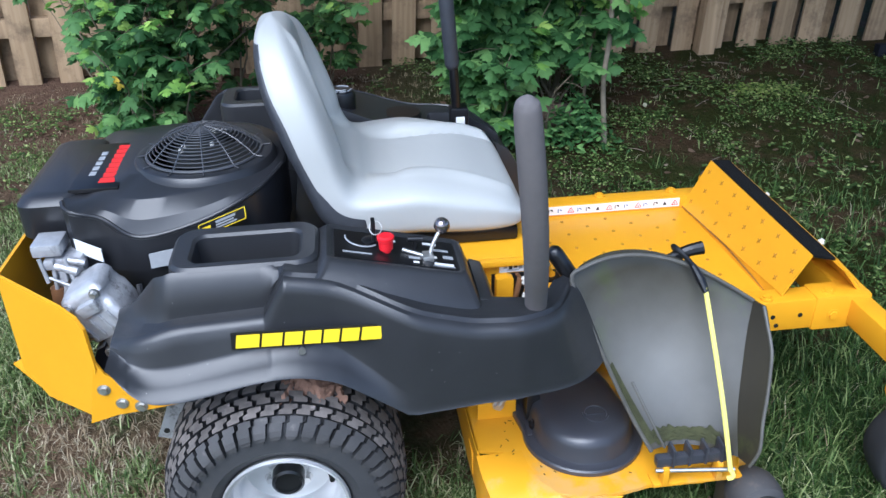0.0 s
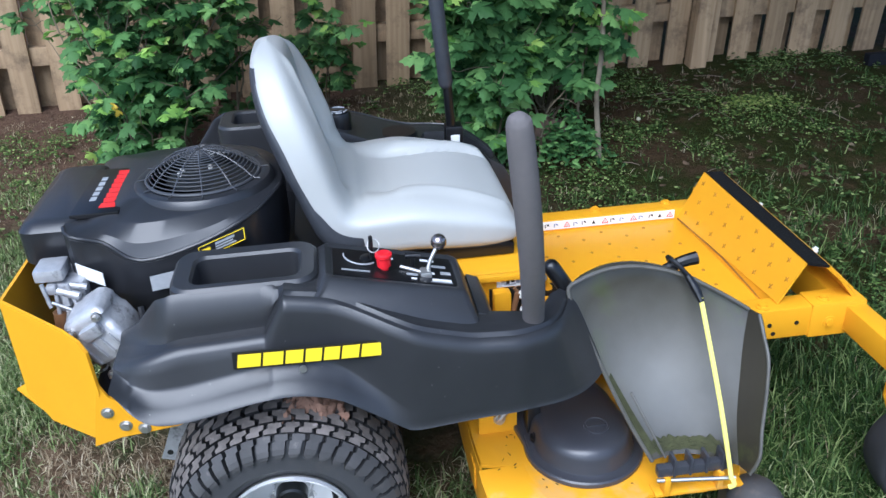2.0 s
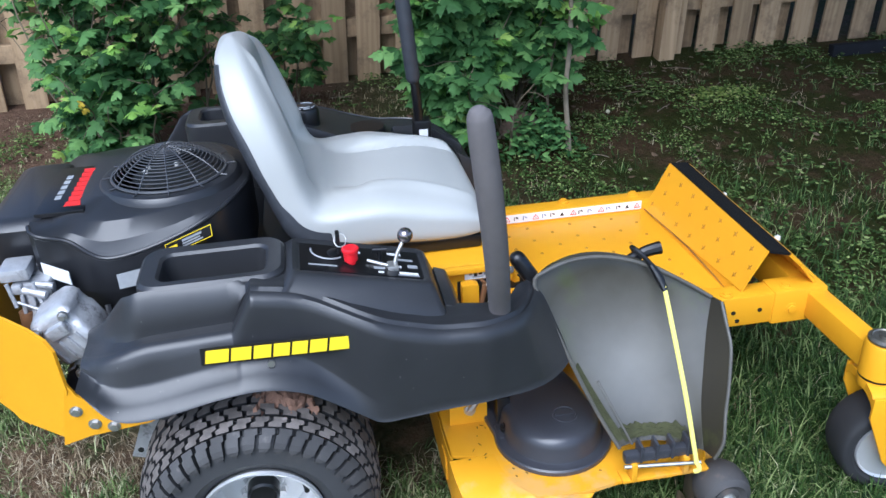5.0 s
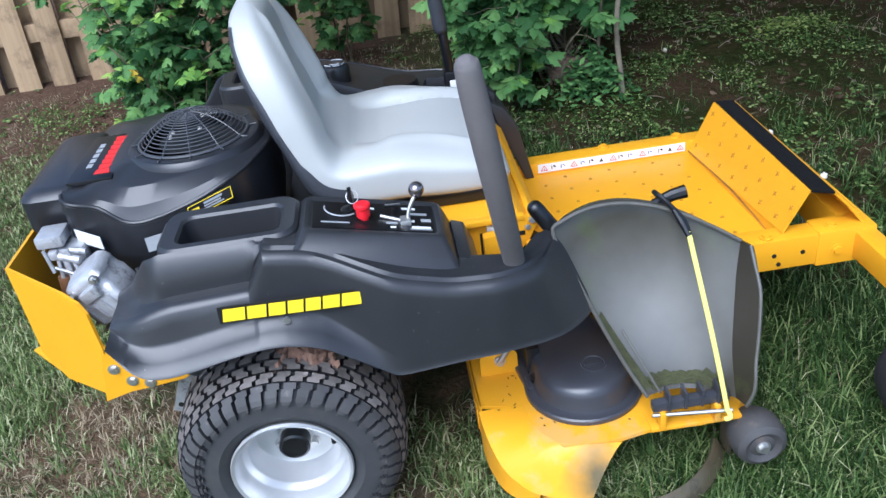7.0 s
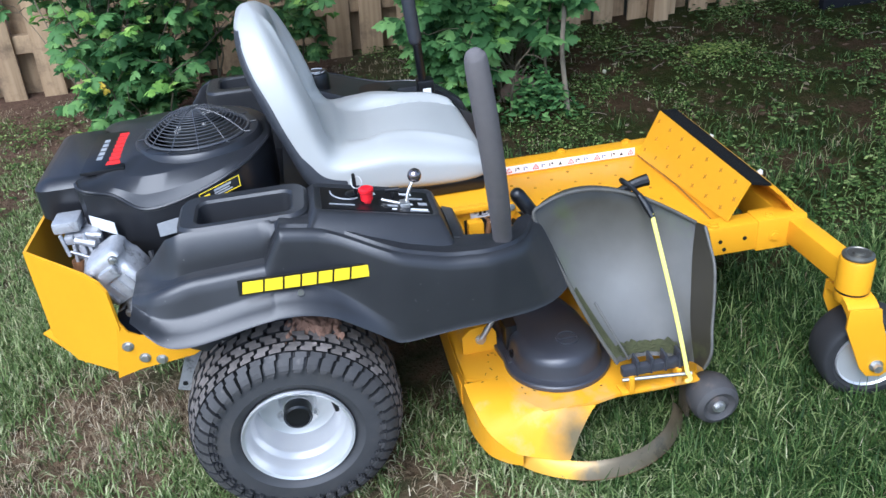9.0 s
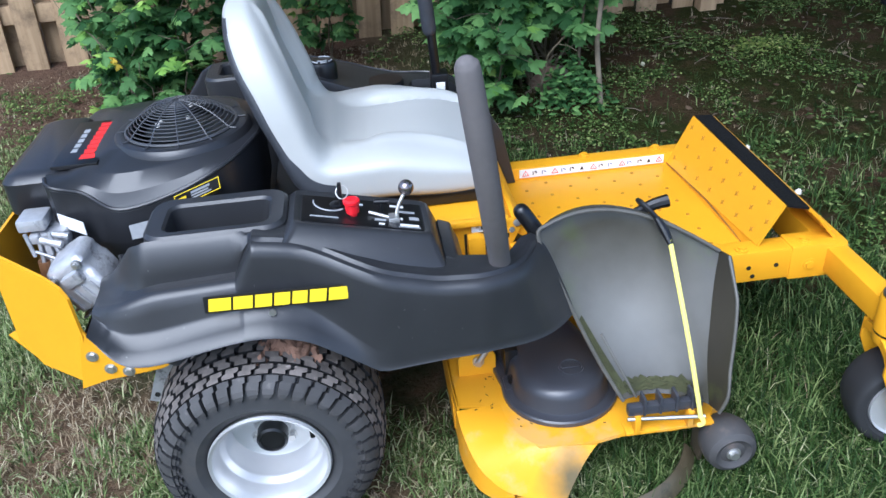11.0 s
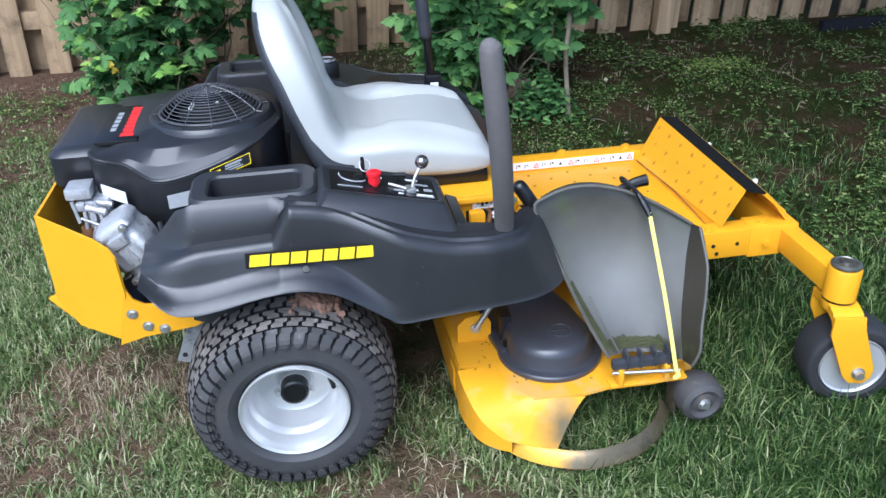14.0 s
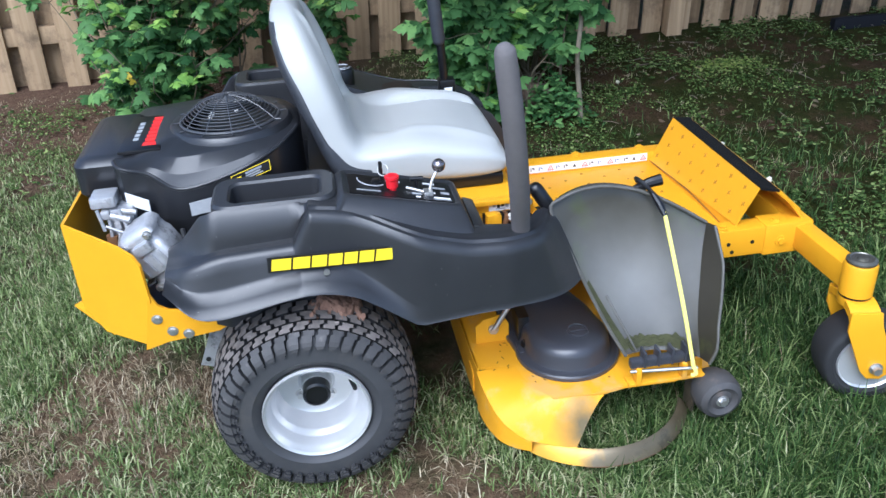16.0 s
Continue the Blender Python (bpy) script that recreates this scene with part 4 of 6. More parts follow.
def flat_bar(x0, x1, y0, y1, mat, name="panel_mark"):
    z0, z1 = on_panel(x0, 0) + 0.0028, on_panel(x1, 0) + 0.0028
    part(name, quad_slab([(x0, y0, z0), (x1, y0, z1), (x1, y1, z1), (x0, y1, z0)], 0.0015), mat, face)


for b in ((0.14, 0.19, -0.402, -0.399, GREY_PRINT), (0.205, 0.235, -0.345, -0.340, WHITE_PRINT), (0.255, 0.275, -0.398, -0.392, GREY_PRINT), (0.30, 0.334, -0.411, -0.405, WHITE_PRINT), (0.297, 0.336, -0.4155, -0.4140, GREY_PRINT), (0.262, 0.272, -0.412, -0.408, WHITE_PRINT), (0.300, 0.306, -0.388, -0.382, WHITE_PRINT),
          (0.285, 0.31, -0.340, -0.334, WHITE_PRINT), (0.30, 0.33, -0.360, -0.354, GREY_PRINT), (0.318, 0.336, -0.385, -0.376, GREY_PRINT)):
    flat_bar(*b)
zk = on_panel(0.215, 0)
part("red_knob", lathe([(0.008, zk - 0.01), (0.008, zk + 0.006), (0.0125, zk + 0.007), (0.0135, zk + 0.024), (0.0155, zk + 0.026), (0.0155, zk + 0.031), (0.012, zk + 0.033), (0.004, zk + 0.031)], "z", (0.216, -0.382, 0), 24), RED, panel, "red pull knob")
part("ignition", lathe([(0.014, zk), (0.014, zk + 0.012), (0.006, zk + 0.014)], "z", (0.188, -0.352, 0), 20), BLACK_SMOOTH, panel)
key = part("key", rbox(0.192, 0.200, -0.362, -0.344, zk + 0.010, zk + 0.052, 0.003), BLACK_SMOOTH, panel)
ring = [Vector((0.200 + 0.011 * math.cos(a), -0.360 + 0.006 * math.sin(a), zk + 0.038 + 0.011 * math.sin(a))) for a in np.linspace(0, 2 * math.pi, 17)]
part("key_ring", sweep(ring, 0.0011, 6, 1), ZINC, key)
arc = [Vector((0.175 + 0.030 * math.cos(a), -0.350 + 0.030 * math.sin(a), on_panel(0.175 + 0.03 * math.cos(a), 0) + 0.004)) for a in np.linspace(math.radians(170), math.radians(320), 10)]
part("choke_mark", sweep(arc, 0.0016, 6, 1), GREY_PRINT, face)
zt = on_panel(0.30, 0)
lever = part("throttle_lever", sweep([(0.292, -0.385, zt), (0.300, -0.378, zt + 0.025), (0.312, -0.372, zt + 0.045)], 0.0035, 8), ZINC, panel, "short throttle lever with ball knob")
ball = bmesh.new()
bmesh.ops.create_uvsphere(ball, u_segments=20, v_segments=14, radius=0.0148)
bmesh.ops.translate(ball, vec=(0.318, -0.370, zt + 0.058), verts=ball.verts)
part("ball_knob", ball, CHROME, lever)
part("height_dial", rod((0.245, -0.375, zt + 0.018), (0.285, -0.385, zt + 0.006), 0.0035), ZINC, panel)
part("throttle_slot", rbox(0.280, 0.300, -0.400, -0.375, zt - 0.002, zt + 0.012, 0.003), ZINC, panel)
part("t_knob", join(rod((0.268, -0.360, zt), (0.270, -0.360, zt + 0.028), 0.004), rod((0.256, -0.360, zt + 0.030), (0.284, -0.360, zt + 0.028), 0.005)), BLACK_SMOOTH, panel)

# lap bars
BAR = [(0.478, -0.445, 0.540), (0.471, -0.470, 0.610), (0.457, -0.518, 0.700), (0.442, -0.558, 0.800), (0.428, -0.582, 0.900), (0.418, -0.591, 0.975), (0.414, -0.593, 1.010), (0.4125, -0.594, 1.019), (0.412, -0.5945, 1.025), (0.4115, -0.595, 1.028)]
bar = part("steering_lever", sweep(BAR, [0.0195, 0.0200, 0.0208, 0.0212, 0.0214, 0.0210, 0.0195, 0.0165, 0.011, 0.003], 20, 4), FOAM, mower, "grey foam-gripped steering lever")
part("lever_pivot", join(rod((0.474, -0.445, 0.50), (0.470, -0.452, 0.60), 0.010), rbox(0.44, 0.51, -0.45, -0.40, 0.50, 0.545, 0.006)), BLACK_SMOOTH, bar)
part("damper", capped_rod((0.605, -0.345, 0.520), (0.533, -0.328, 0.632), 0.0165), BLACK_SMOOTH, mower)
bar = part("steering_lever", rod((0.467, 0.43, 0.54), (0.452, 0.415, 0.78), 0.0125), BLACK_SMOOTH, mower, "black foam-gripped steering lever")
part("grip", capped_rod((0.450, 0.4155, 0.765), (0.422, 0.41, 1.10), 0.0190), SHELL, bar)
part("lever_socket", rbox(0.443, 0.491, 0.405, 0.455, 0.56, 0.66, 0.006), BLACK_SMOOTH, bar)
part("white_tag", rbox(0.456, 0.480, 0.400, 0.404, 0.617, 0.638, 0.001), WHITE_PRINT, bar)
part("side_guard", sweep([(0.36, 0.36, 0.60), (0.50, 0.37, 0.60), (0.56, 0.34, 0.52), (0.58, 0.32, 0.42)], 0.020, 12), BLACK_SMOOTH, mower)
part("guard_plate", prism([(0.540, 0.600), (0.584, 0.570), (0.617, 0.514), (0.653, 0.352), (0.629, 0.352), (0.571, 0.511)], "y", 0.318, 0.334, 0.004), BLACK, mower, "black side guard plate beside the seat box")
part("slot_frame", prism([(0.375, 0.46), (0.43, 0.46), (0.415, 0.56), (0.40, 0.60), (0.375, 0.61)], "y", -0.445, -0.300, 0.004), BLACK, mower)


# ---- engine ----
def ring3(points, zs, per=6):
    return rounded([(x, y, z) for (x, y), z in zip(points, zs)], per)


FOOTPRINT = [(-0.375, -0.205), (-0.300, -0.240), (-0.235, -0.252), (-0.120, -0.245), (-0.030, -0.205), (0.020, -0.110), (0.032, -0.010), (0.015, 0.100), (-0.060, 0.180), (-0.200, 0.205), (-0.320, 0.190), (-0.375, 0.150)]
ec = Vector((-0.17, -0.02))


def inset(k, dx=0.0):
    return [((p[0] - ec.x) * k + ec.x + dx, (p[1] - ec.y) * k + ec.y) for p in FOOTPRINT]


CREASE = [0.744, 0.720, 0.682, 0.704, 0.733, 0.742, 0.735, 0.735, 0.735, 0.735, 0.735, 0.735]
TOPZ = [0.740, 0.738, 0.738, 0.742, 0.748, 0.752, 0.754, 0.754, 0.752, 0.750, 0.746, 0.742]
engine = part("engine", loft([ring3(inset(0.80), [0.50] * 12), ring3(inset(0.94), [0.56] * 12), ring3(inset(0.985), [0.602] * 12), ring3(inset(1.0), [0.612] * 12), ring3(FOOTPRINT, [z - 0.006 for z in CREASE]), ring3(inset(0.985), CREASE), ring3(inset(0.935), [c + 0.50 * (t - c) for c, t in zip(CREASE, TOPZ)]),
                              ring3(inset(0.815), [z + 0.001 for z in TOPZ]), ring3(inset(0.785), [z + 0.004 for z in TOPZ]), ring3(inset(0.5), [0.758] * 12)]), ENGINE, mower, "black twin-cylinder engine with plastic shroud", angle=20)
part("shroud_edge", sweep(ring3(inset(0.990), [z - 0.002 for z in CREASE])[0:33], 0.0045, 8, 1), ENGINE, engine)
part("air_box", loft([rrect(-0.458, -0.355, -0.190, 0.115, 0.655, 0.03), rrect(-0.466, -0.350, -0.198, 0.125, 0.668, 0.03), rrect(-0.466, -0.350, -0.198, 0.125, 0.732, 0.03), rrect(-0.456, -0.352, -0.188, 0.115, 0.744, 0.028), rrect(-0.440, -0.355, -0.170, 0.10, 0.749, 0.022)]), ENGINE, engine)
FAN = Vector((-0.128, -0.046, 0.0))
ZF = 0.756
part("fan_ring", lathe([(0.146, ZF - 0.03), (0.144, ZF - 0.004), (0.136, ZF + 0.006), (0.124, ZF + 0.009), (0.117, ZF + 0.007), (0.114, ZF - 0.01)], "z", FAN, 64), ENGINE, engine)
part("fan_well", lathe([(0.109, ZF + 0.002), (0.10, ZF + 0.001), (0.05, ZF + 0.003), (0.01, ZF + 0.006)], "z", FAN, 40), BLACK_PRINT, engine)


def dome(r):
    return ZF + 0.010 + 0.052 * (1 - (r / 0.114) ** 2.2)


guard = part("fan_guard", sweep([FAN + Vector((0.114 * math.cos(a), 0.114 * math.sin(a), dome(0.114))) for a in np.linspace(0, 2 * math.pi, 49)], 0.0035, 6, 1), GUARD, engine, "domed wire fan guard")
for k in range(15):
    r = 0.012 + k * 0.0068
    part("guard_ring", sweep([FAN + Vector((r * math.cos(a), r * math.sin(a), dome(r))) for a in np.linspace(0, 2 * math.pi, 37)], 0.0013, 5, 1), GUARD, guard)
for k in range(12):
    a = 2 * math.pi * k / 12 + 0.1
    part("guard_spoke", sweep([FAN + Vector((r * math.cos(a), r * math.sin(a), max(dome(r) + 0.001, ZF + 0.010))) for r in (0.008, 0.03, 0.055, 0.08, 0.100, 0.112, 0.118, 0.132)], 0.0015, 5, 1), GUARD, guard)
for x, y in ((-0.165, -0.060), (-0.110, -0.055), (-0.168, -0.082), (-0.115, 0.02)):
    part("guard_screw", bolt((x, y, dome(0.08) - 0.012), (0, 0, 1), 0.0032, 0.003), WHITE_BOLT, guard)
badge = part("engine_badge", rbox(-0.368, -0.276, -0.175, 0.060, 0.7440, 0.7530, 0.002), BLACK_SMOOTH, engine, "black engine badge with a red lettering block")
for i, w in enumerate((0.030, 0.020, 0.020, 0.022, 0.020, 0.022, 0.020, 0.022)):
    y = -0.150 + 0.0245 * i
    part("badge_bar", prism([(-0.318 + (0.004 if i else 0.0), y), (-0.292 + (-0.002 if i else 0.005), y), (-0.291, y + 0.021), (-0.317, y + 0.021)], "z", 0.753, 0.7540), RED_PRINT, badge)
for i in range(5):
    part("badge_bar", rbox(-0.344, -0.332, -0.112 + 0.026 * i, -0.094 + 0.026 * i, 0.753, 0.7538, 0), GREY_PRINT, badge)
def thin_decal(corners, out):
    """A sticker two millimetres thick, held clear of the curved shroud."""
    c = [Vector(p) for p in corners]
    n = (c[1] - c[0]).cross(c[3] - c[0]).normalized()
    return quad_slab([p + n * (out - 0.002) for p in c], -0.002)


LABEL = [Vector(p) for p in ((-0.127, -0.2580, 0.680), (-0.042, -0.2290, 0.699), (-0.042, -0.2260, 0.723), (-0.127, -0.2560, 0.704))]
OUT = Vector((0.32, -0.947, 0.0))


def on_label(u0, u1, v0, v1, lift):
    """Corners of a patch of the warning label, in shares of its width and height."""
    return [LABEL[0].lerp(LABEL[1], u).lerp(LABEL[3].lerp(LABEL[2], u), v) + OUT * lift for u, v in ((u0, v0), (u1, v0), (u1, v1), (u0, v1))]


sticker = part("warning_decal", quad_slab(on_label(0, 1, 0, 1, 0.007), -0.004), BLACK_PRINT, engine, "black warning label with a yellow border")
for u0, u1, v0, v1 in ((0, 1, 0, 0.06), (0, 1, 0.94, 1), (0, 0.018, 0.06, 0.94), (0.982, 1, 0.06, 0.94)):
    part("decal_border", quad_slab(on_label(u0, u1, v0, v1, 0.0112), -0.0006), YEL_PRINT, sticker)
part("decal_symbol", quad_slab(on_label(0.06, 0.25, 0.14, 0.66, 0.0112), -0.0008), YEL_PRINT, sticker)
for u0, u1, v0, v1 in ((0.36, 0.78, 0.62, 0.80), (0.36, 0.74, 0.40, 0.52), (0.36, 0.80, 0.18, 0.30)):
    part("decal_line", quad_slab(on_label(u0, u1, v0, v1, 0.0112), -0.0008), GREY_PRINT, sticker)
part("white_decal", thin_decal([(-0.128, -0.2585, 0.657), (-0.070, -0.2440, 0.667), (-0.070, -0.2430, 0.679), (-0.128, -0.2575, 0.669)], 0.012), WHITE_PRINT, engine)
part("white_decal", thin_decal([(-0.352, -0.2345, 0.656), (-0.302, -0.2535, 0.640), (-0.302, -0.2535, 0.668), (-0.352, -0.2345, 0.684)], 0.010), WHITE_PRINT, engine)
part("grey_decal", thin_decal([(-0.222, -0.2590, 0.622), (-0.165, -0.2560, 0.628), (-0.165, -0.2550, 0.660), (-0.222, -0.2575, 0.652)], 0.010), GREY_PRINT, engine)
part("dipstick", lathe([(0.012, 0.60), (0.022, 0.655), (0.022, 0.668), (0.012, 0.673), (0.003, 0.673)], "z", (-0.035, -0.262, 0), 18), YEL_PRINT, engine, "yellow dipstick cap")

# cylinder head and carburettor below the shroud
HEAD = Matrix.Translation((-0.300, -0.318, 0.578)) @ pose(0, 0, 0, 6, -30, -8)


def head_part(bm):
    bm.transform(HEAD)
    return bm


def lump(ring, z, seed):
    """A cast outline with slightly uneven sides."""
    return [Vector((p.x + 0.0035 * noise.noise(Vector((p.x * 40, z * 30, seed))), p.y + 0.0035 * noise.noise(Vector((p.y * 40, z * 30, seed + 3))), z)) for p in ring]


head = part("cylinder_head", head_part(loft([lump(rrect(-0.030 - a, 0.030 + a, -0.028 - b, 0.040, 0, 0.014, 5), z, 2.0) for a, b, z in
                                             ((0.000, 0.000, -0.084), (0.010, 0.012, -0.076), (0.015, 0.015, -0.060), (0.013, 0.008, -0.054), (0.013, 0.008, -0.040), (0.018, 0.018, -0.034), (0.018, 0.020, 0.020), (0.014, 0.014, 0.028), (0.014, 0.014, 0.044), (0.017, 0.016, 0.050), (0.012, 0.010, 0.062), (0.002, 0.000, 0.068))])), ALU, engine, "grey cast valve cover, stained and dusty", angle=50)
for k in range(4):
    x = -0.030 + 0.020 * k
    part("head_rib", head_part(rbox(x - 0.003, x + 0.003, -0.052, -0.030, -0.030 + 0.004 * k, 0.016, 0.002)), ALU, head)
for k in range(5):
    z = -0.050 + 0.022 * k
    part("cooling_fin", head_part(rbox(-0.056, -0.040, -0.040, 0.030, z, z + 0.005, 0.0015)), ALU, head)
part("head_boss", head_part(rbox(-0.012, 0.030, -0.058, -0.040, 0.022, 0.046, 0.005)), ALU, head)
for x, z in ((-0.030, 0.050), (0.034, 0.052), (-0.036, -0.062), (0.036, -0.060)):
    part("head_bolt", head_part(bolt((x, -0.044, z), (0, -1, 0), 0.006, 0.008)), ZINC, head)
part("spark_plug_boot", sweep([(-0.238, -0.345, 0.600), (-0.240, -0.352, 0.566), (-0.246, -0.352, 0.530)], [0.007, 0.008, 0.010], 10), BLACK_SMOOTH, head)
part("plug_clamp", rbox(-0.262, -0.236, -0.362, -0.342, 0.545, 0.556, 0.003), BLACK_SMOOTH, head)
part("intake", rbox(-0.40, -0.34, -0.27, -0.17, 0.56, 0.66, 0.012), ALU, engine)
part("carburettor", join(rbox(-0.425, -0.372, -0.275, -0.215, 0.665, 0.690, 0.006), rbox(-0.408, -0.388, -0.280, -0.235, 0.640, 0.660, 0.006), rbox(-0.380, -0.368, -0.288, -0.262, 0.618, 0.646, 0.004), rod((-0.412, -0.278, 0.665), (-0.404, -0.284, 0.618), 0.004), rod((-0.372, -0.286, 0.610), (-0.388, -0.284, 0.560), 0.005), rod((-0.400, -0.284, 0.628), (-0.366, -0.290, 0.612), 0.003), rod((-0.385, -0.28, 0.65), (-0.345, -0.29, 0.64), 0.008),
                         rod((-0.392, -0.275, 0.64), (-0.398, -0.285, 0.53), 0.004), rod((-0.38, -0.28, 0.63), (-0.37, -0.29, 0.55), 0.003), rod((-0.365, -0.285, 0.665), (-0.352, -0.29, 0.60), 0.004),
                         rod((-0.36, -0.28, 0.66), (-0.33, -0.285, 0.655), 0.006)), ALU, engine, "zinc-coloured linkage and carburettor")
part("fuel_filter", rod((-0.395, -0.270, 0.60), (-0.400, -0.275, 0.52), 0.014), BROWN_BAR, engine)
part("fuel_hose", sweep([(-0.24, -0.30, 0.61), (-0.235, -0.32, 0.57), (-0.24, -0.33, 0.52), (-0.26, -0.33, 0.50)], 0.007, 8), BLACK_SMOOTH, engine)
part("muffler", rbox(-0.36, -0.05, -0.18, 0.30, 0.42, 0.53, 0.02), BLACK_SMOOTH, engine)
part("engine_plate", rbox(-0.38, 0.10, -0.30, 0.42, 0.395, 0.410, 0.004), BLACK_SMOOTH, engine)
part("engine_block", rbox(-0.30, 0.04, -0.22, 0.32, 0.41, 0.56, 0.02), BLACK_SMOOTH, engine)

# ---- rear guard ----
guard = part("rear_guard", loft([[Vector(p) + o for p in ((-0.488, -0.292, 0.647), (-0.366, -0.374, 0.620), (-0.335, -0.395, 0.605), (-0.322, -0.404, 0.585), (-0.318, -0.407, 0.500), (-0.356, -0.381, 0.379), (-0.450, -0.317, 0.385), (-0.492, -0.289, 0.437))] for o in (Vector((0, 0, 0)), Vector((0.0034, 0.005, 0)))]), YELLOW, mower, "yellow sheet steel engine guard", smooth=False)
part("guard_side", prism([(-0.352, 0.378), (-0.300, 0.392), (-0.250, 0.397), (-0.190, 0.404), (-0.140, 0.430), (-0.140, 0.468), (-0.250, 0.466), (-0.286, 0.472), (-0.306, 0.486), (-0.319, 0.520)], "y", -0.404, -0.398), YELLOW, guard)
part("guard_back", quad_slab([(-0.488, -0.292, 0.647), (-0.488, 0.33, 0.640), (-0.494, 0.33, 0.400), (-0.492, -0.289, 0.437)], 0.006), YELLOW, guard)
part("guard_side", prism([(-0.49, 0.40), (-0.225, 0.43), (-0.29, 0.51), (-0.33, 0.57), (-0.488, 0.64)], "y", 0.325, 0.331), YELLOW, guard)
part("guard_lip", quad_slab([(-0.515, -0.275, 0.440), (-0.430, -0.330, 0.384), (-0.400, -0.30, 0.384), (-0.485, -0.24, 0.440)], 0.005), YELLOW, guard)
for x, z in ((-0.314, 0.452), (-0.288, 0.418), (-0.256, 0.407)):
    part("guard_bolt", bolt((x, -0.403, z), (0, -1, 0), 0.008, 0.007), ZINC, guard)
hitch = part("hitch_bracket", prism([(-0.262, 0.272), (-0.232, 0.262), (-0.195, 0.35), (-0.150, 0.39), (-0.150, 0.43), (-0.21, 0.43), (-0.225, 0.36)], "y", -0.336, -0.331, 0.001), ALU, mower, "bare steel bracket with a hole")
part("bracket_hole", rod((-0.242, -0.3375, 0.286), (-0.242, -0.3355, 0.286), 0.006), BLACK_PRINT, hitch)
part("transaxle", rbox(-0.18, 0.12, -0.30, 0.42, 0.18, 0.34, 0.02), BLACK_SMOOTH, mower)

# ---- mowing deck ----
DC = Vector((0.645, -0.400))


def deck_arc(a0, a1, r, n):
    return [(DC.x + r * math.cos(radians(a)), DC.y + r * math.sin(radians(a))) for a in np.linspace(a0, a1, n)]


OPEN_CURVE = [(0.540, -0.615), (0.556, -0.585), (0.590, -0.560), (0.640, -0.540), (0.704, -0.527), (0.760, -0.528), (0.815, -0.530), (0.868, -0.522)]
OUTLINE = [(0.92, 0.60), (0.60, 0.72), (0.42, 0.66), (0.38, 0.50), (0.38, -0.30), (0.383, -0.38)] + deck_arc(180, 230, 0.176, 12) + [(0.565, -0.538), (0.645, -0.538)] + OPEN_CURVE[4:] + [(0.90, -0.50), (0.93, -0.44), (0.94, -0.30), (0.92, -0.10)]
deck = part("mower_deck", prism(OUTLINE, "z", 0.178, 0.186), YELLOW_WORN, mower, "yellow stamped steel mowing deck with scuffed paint")


def wall(points, z0, z1, thick, lean=0.0):
    """A thin upright band along points."""
    bm = bmesh.new()
    n = len(points)
    rows = []
    for i, p in enumerate(points):
        a, b = Vector(points[max(i - 1, 0)]), Vector(points[min(i + 1, n - 1)])
        d = (b - a).normalized()
        o = Vector((-d.y, d.x)) * thick
        q = Vector(p)
        rows.append([bm.verts.new((q.x, q.y, z0)), bm.verts.new((q.x + lean * o.x, q.y + lean * o.y, z1)), bm.verts.new((q.x + (1 + lean) * o.x, q.y + (1 + lean) * o.y, z1)), bm.verts.new((q.x + o.x, q.y + o.y, z0))])
    for a, b in zip(rows, rows[1:]):
        for i in range(4):
            j = (i + 1) % 4
            bm.faces.new((a[i], b[i], b[j], a[j]))
    bm.faces.new(rows[0])
    bm.faces.new(rows[-1][::-1])
    return bm




INNER = [(0.475, -0.394, 0.1868), (0.480, -0.440, 0.1868), (0.495, -0.487, 0.1868), (0.522, -0.522, 0.1868), (0.565, -0.537, 0.186), (0.648, -0.541, 0.180)]
FOLD = [(0.378, -0.394, 0.184), (0.384, -0.447, 0.168), (0.402, -0.508, 0.140), (0.430, -0.543, 0.117), (0.470, -0.567, 0.098), (0.565, -0.605, 0.090)]
INNER = [p for i in range(5) for p in (INNER[i], tuple((Vector(INNER[i]) + Vector(INNER[i + 1])) / 2))] + INNER[-1:]


def along(pts, t):
    k = t * (len(pts) - 1)
    i = min(int(k), len(pts) - 2)
    f = k - i
    a, b, c, d = (Vector(pts[min(max(j, 0), len(pts) - 1)]) for j in (i - 1, i, i + 1, i + 2))
    return 0.5 * (2 * b + (c - a) * f + (2 * a - 5 * b + 4 * c - d) * f * f + (3 * b - a - 3 * c + d) * f ** 3)


def corner_face(u, v):
    """Pressed corner that falls from the top plate to the folded rim."""
    a, b = along(INNER, u), along(FOLD, u)
    p = a.lerp(b, v)
    p.z = a.z + (b.z - a.z) * v ** 1.6
    return p


def skirt_face(u, v):
    p = along(FOLD, u * 0.8)
    return Vector((p.x, p.y - 0.001, 0.068 + (p.z - 0.068) * v))


def hoop_face(u, v):
    """Flat strip that leans outwards below the discharge opening."""
    a = radians(221 + 117 * u)
    r = 0.213 + 0.023 * v + 0.016 * u
    return Vector((DC.x + r * math.cos(a), DC.y + r * math.sin(a), 0.089 - 0.030 * v ** 1.5))


